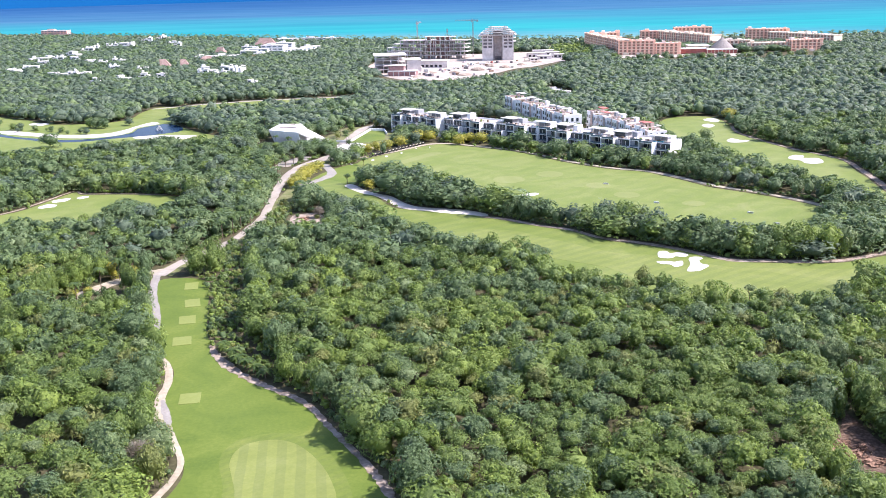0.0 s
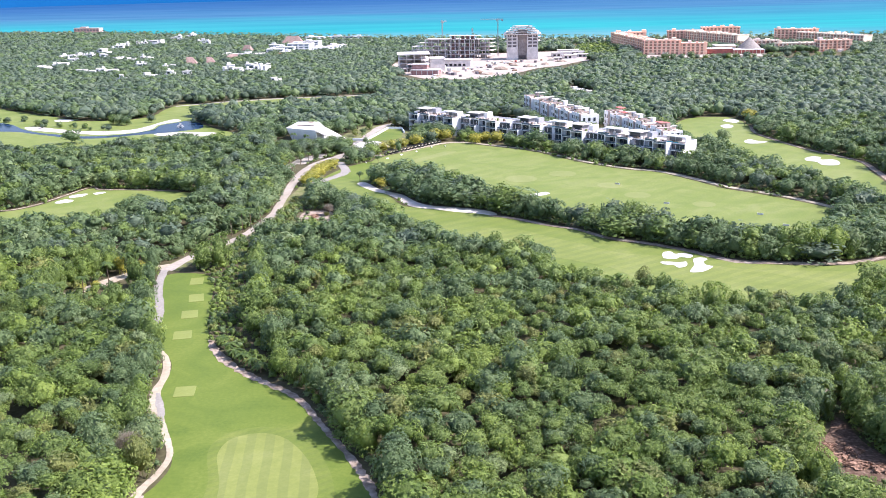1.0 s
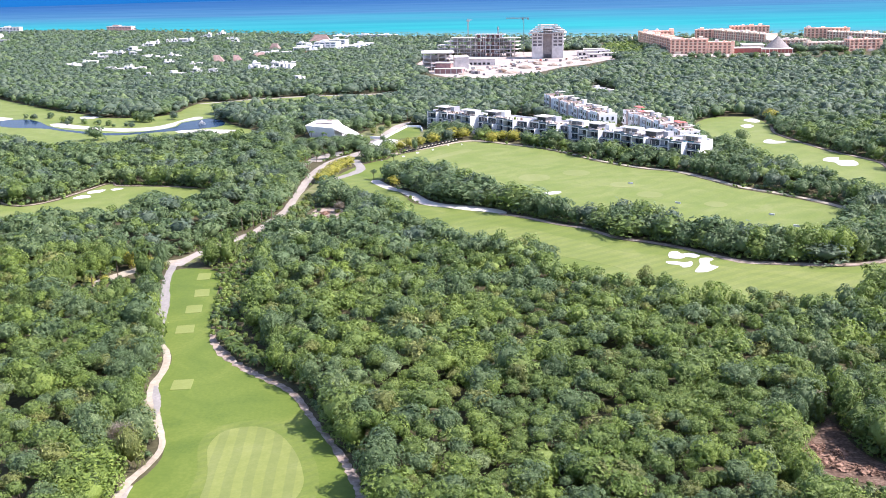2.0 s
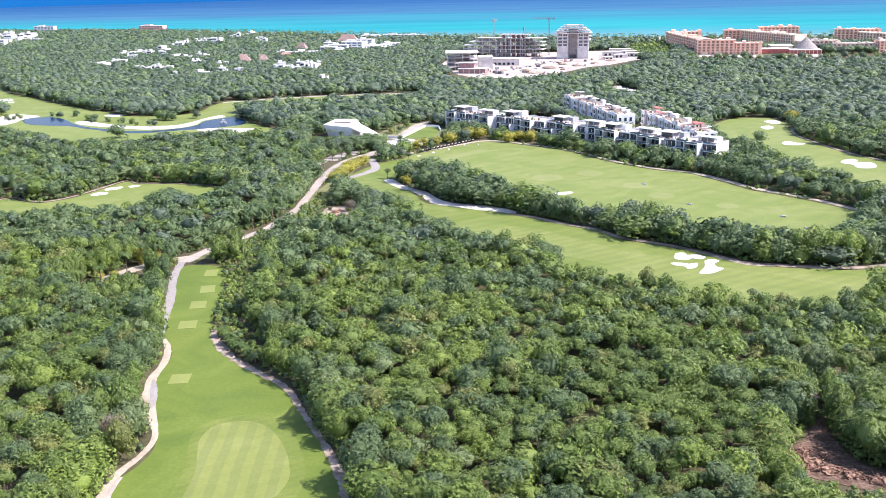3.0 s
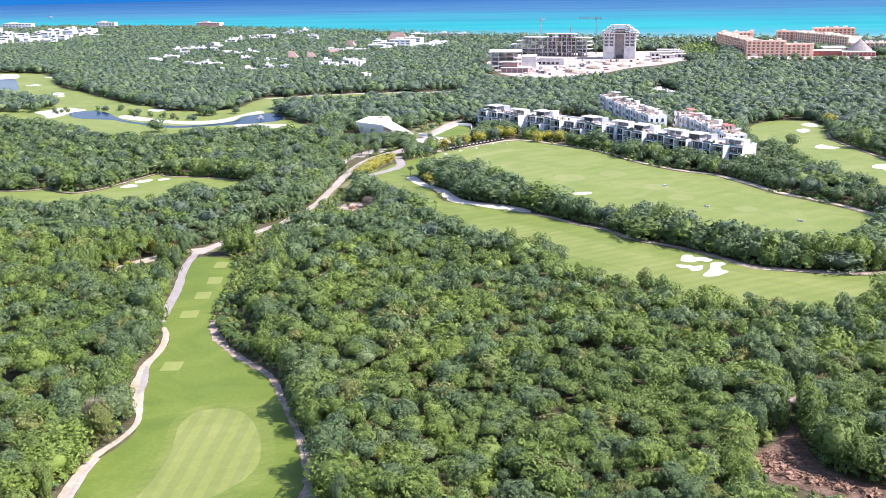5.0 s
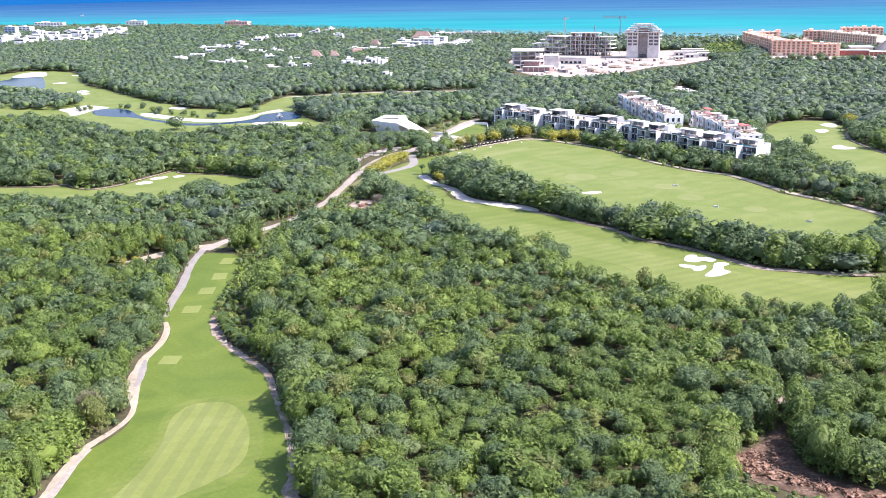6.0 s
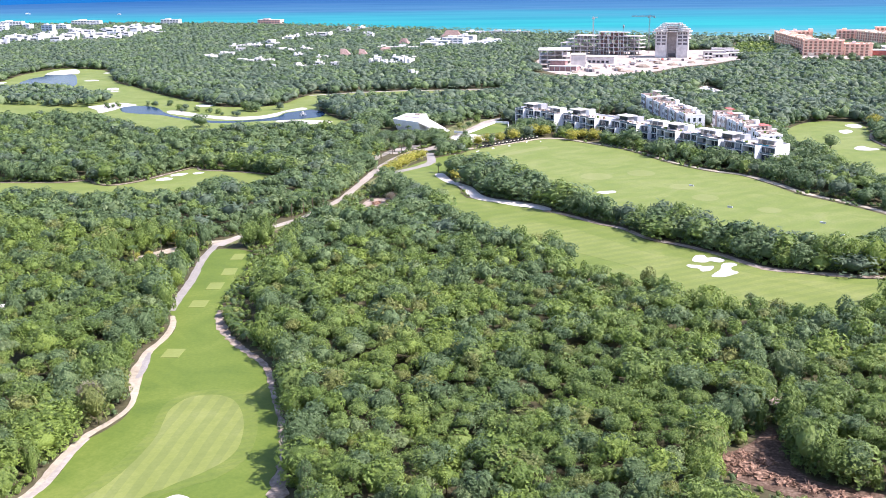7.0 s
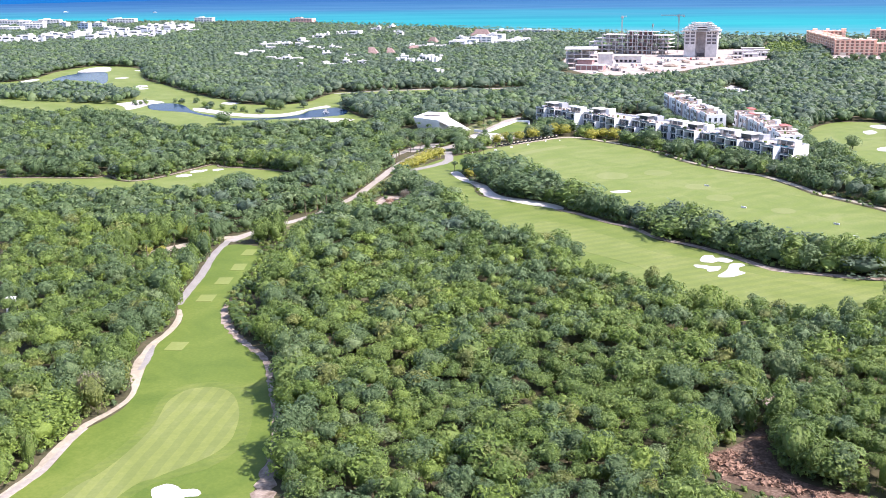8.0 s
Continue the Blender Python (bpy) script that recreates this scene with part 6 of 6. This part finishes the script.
def palm_mesh(seed, fronds=15):
    rng = random.Random(seed)
    v, f = [], []
    for k in range(fronds):
        q = 2 * math.pi * k / fronds + rng.uniform(-0.2, 0.2)
        lift = rng.uniform(-0.1, 0.9)
        prev = None
        for s in range(6):
            u = s / 5
            out = 2.6 * u
            z = lift * 1.6 * u - 1.7 * u * u
            w = 0.42 * math.sin(math.pi * min(0.95, 0.12 + 0.88 * u)) + 0.03
            c, sn = math.cos(q), math.sin(q)
            n = len(v)
            v += [(c * out - sn * w, sn * out + c * w, z - 0.22 * w), (c * out, sn * out, z), (c * out + sn * w, sn * out - c * w, z - 0.22 * w)]
            if prev is not None:
                f += [(prev, n, n + 1), (prev, n + 1, prev + 1), (prev + 1, n + 1, n + 2), (prev + 1, n + 2, prev + 2)]
            prev = n
    return np.array(v, float), np.array(f)


PALMS = [palm_mesh(k) for k in range(3)]
PALM_HEADS = [fill_mesh("fronds", v, f, np.zeros(len(f), int), [PALM_LEAF]) for v, f in PALMS]
PALM_TRUNK = trunk_mesh("trunk", 4.2, 0.17, 0.12, 0, 3)


def palm(x, y, h, k):
    t = thing("palm_tree", x, y, 0, 50 * k, "tall slim palm with drooping green fronds", "palm", "palms among the trees")
    piece("trunk", PALM_TRUNK, t).scale = (1, 1, h / 4.2)
    piece("fronds", PALM_HEADS[k % 3], t, 0, 0, h).scale = (1.05, 1.05, 1.05)
    keep_clear(x, y, 1.2)


for k, (x, y, h) in enumerate(((-89, 386, 8.5), (-86, 391, 8), (-91, 380, 8.5), (-94, 374, 8), (-118, 322, 8), (-112, 320, 8.5), (-121, 312, 7.5), (-92, 400, 8), (-62, 247, 3.2), (-57, 240, 3.0), (-54, 237, 2.8), (-60, 244, 2.6), (-66, 253, 2.8), (-51, 234, 2.6),
                               (-116, 330, 8), (-124, 298, 7), (-128, 290, 7.5), (-130, 284, 7), (-97, 392, 8), (-68, 598, 6), (-75, 628, 7), (-60, 680, 8), (-40, 690, 9), (-30, 710, 10), (10, 690, 9), (20, 700, 9.5), (66, 560, 9), (84, 552, 9),
                               (64, 640, 9.5), (58, 580, 8), (-112, 600, 6), (-103, 594, 6), (-130, 660, 9), (-132, 276, 7.5), (-98, 516, 7), (-95, 508, 7.5), (-100, 506, 6.5), (-94, 526, 6), (-99, 498, 7), (-93, 497, 6), (-91, 535, 5.5), (-90, 548, 5), (-84, 551, 5))):
    palm(x, y, h, k)

# forest: the nearest stand tree by tree, the rest as woods
near = plant(128, 335, 4.4, 1, 2.95, 7.7, -260, 190, uneven=0.25, stand_off=1.4)
mid = plant(335, 640, 5.4, 2, 3.7, 8.0, -500, 340, MID_HAZE_MIX, 0.27)
belt = plant(322, 490, 5.2, 14, 3.5, 6.7, -60, 175, MID_HAZE_MIX, stand_off=1.55)
keep = inside(belt[0], BELT)
belt = tuple(a[keep] for a in belt)
far = plant(640, 1320, 6.9, 3, 5.0, 8.5, -1100, 680, FAR_HAZE_MIX, 0.14)
coast = plant(1320, 2120, 13.2, 4, 9.2, 8.5, -1900, 900, FAR_HAZE_MIX, 0.08)
p, radius, height, slots = near
single = np.argsort(p[:, 1])[:290]
KINDS = ("mid-green", "fresh bright green", "deep green", "silvery green", "olive green", "haze-tinted green")
at_edge = ~free_for_trees(p, np.full(len(p), 15.0))
for i in single:
    tree(p[i, 0], p[i, 1], radius[i], height[i] * (1.24 if at_edge[i] else 1.0), int(i) % 7, LEAVES[slots[i]], float(i * 47 % 360), KINDS[slots[i]] + " leafy forest tree with a rounded crown", "tree", "forest trees", "tree", bool(at_edge[i]))
rest = np.ones(len(p), bool)
rest[single] = False
inner, edge = split(tuple(a[rest] for a in near), 4.5)
edge = (edge[0], edge[1], edge[2] * 1.24, edge[3])
close = inner[0][:, 1] < 232
grow("near_forest", NEAR, *(a[close] for a in inner), 5, "dense low tropical forest of mixed leafy crowns")
grow("middle_forest", MID_NEAR, *(a[~close] for a in inner), 9, "dense tropical forest beside the tees")
grow("near_forest_edge", NEAR_EDGE, *edge, 15, "leafy trees standing along the edge of the woods", tall=2.4)
grow("belt_trees", MID_EDGE, *belt, 16, "thick belt of tall dark trees between two fairways", tall=2.4)
mid, edge = split(mid, 6.0)
grow("mid_forest_edge", MID_EDGE, *edge, 17, "leafy trees along the edges of the fairways", tall=2.4)
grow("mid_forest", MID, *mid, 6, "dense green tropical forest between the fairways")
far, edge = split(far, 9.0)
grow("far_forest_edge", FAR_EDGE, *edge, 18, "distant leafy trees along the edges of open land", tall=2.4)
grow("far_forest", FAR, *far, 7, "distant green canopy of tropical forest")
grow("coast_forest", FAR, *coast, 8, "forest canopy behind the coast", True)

q, rng = scatter(-70, 150, -70, 128, 5.3, 41)
r = 3.7 * np.clip(np.exp(rng.normal(0, 0.3, len(q))), 0.6, 1.8)
ok = free_for_trees(q, r) & ~seen_land(q) | free_for_trees(q, r) & (q[:, 1] < 126)
grow("south_forest", MID, q[ok], r[ok], rng.uniform(6.5, 9.0, ok.sum()), rng.choice(6, size=ok.sum(), p=SPECIES), 42, "low tropical forest canopy of mixed green crowns")

# shrubs at the foot of the woods
q, rng = scatter(-330, 230, 128, 600, 2.3, 12)
q = q[seen_land(q)]
tiny, wide = np.full(len(q), 2.4), np.full(len(q), 11.0)
low = inside(q, LOW_STRIP) & (edge_distance(q, LOW_STRIP) > 1.6)
q = q[(free_for_trees(q, tiny) & ~free_for_trees(q, wide)) | low]
r = rng.uniform(0.9, 2.0, len(q))
grow("shrubs", [crown_shape(60 + s, 7, 22, 1, 0.22) for s in range(4)], q, r, r * rng.uniform(1.2, 1.7, len(q)), rng.choice(6, size=len(q), p=SPECIES), 13, "low leafy shrubs at the edge of the woods")

for k, zone in enumerate(SCRUB):
    (x0, y0), (x1, y1) = zone.min(0), zone.max(0)
    q, rng = scatter(x0, x1, y0, y1, 2.9, 90 + k)
    q = q[inside(q, zone) & (edge_distance(q, zone) > 0.8)]
    r = rng.uniform(1.2, 2.3, len(q))
    grow("roadside_scrub", [crown_shape(64 + s, 9, 60, 1, 0.2) for s in range(4)], q, r, r * rng.uniform(1.0, 1.4, len(q)), rng.choice(6, size=len(q), p=(0.3, 0.1, 0.15, 0.25, 0.15, 0.05)), 95 + k, "low grey-green scrub at the edge of the woods")

# young planting beside the hotel
q, rng = scatter(125, 185, 1185, 1400, 7.5, 33)
q = q[inside(q, np.array([(130, 1190), (165, 1180), (178, 1290), (185, 1400), (140, 1400), (125, 1290)], float))]
r = rng.uniform(2.2, 3.4, len(q))
grow("young_planting", MID, q, r, r * rng.uniform(1.4, 1.9, len(q)), rng.choice(3, size=len(q)), 34, "rows of young green trees beside the hotel")

# beach palms
q, rng = scatter(-700, 700, 1300, 1900, 12.0, 21)
line = np.interp(q[:, 0], shore[:, 0], shore[:, 1])
q = q[seen_land(q) & (q[:, 1] > line - 75) & (q[:, 1] < line - 30)]
hgt = rng.uniform(6.5, 10, len(q))
vs, fs, base = [], [], 0
for (x, y), h, k in zip(q, hgt, rng.integers(3, size=len(q))):
    v, f = PALMS[k]
    keep = f[::2]
    vs.append(v * 1.3 + (x, y, h))
    fs.append(keep + base)
    base += len(v)
    vs.append(np.array([(x - 0.45, y, -0.2), (x + 0.45, y, -0.2), (x, y, h)]))
    fs.append(np.array([(base, base + 1, base + 2)]))
    base += 3
me = fill_mesh("beach_palms", np.concatenate(vs), np.concatenate(fs), np.zeros(sum(len(f) for f in fs), int), [PALM_LEAF])
tagged(new("beach_palms", me), "fringe of tall coconut palms along the beach", "palms", kind="stuff")
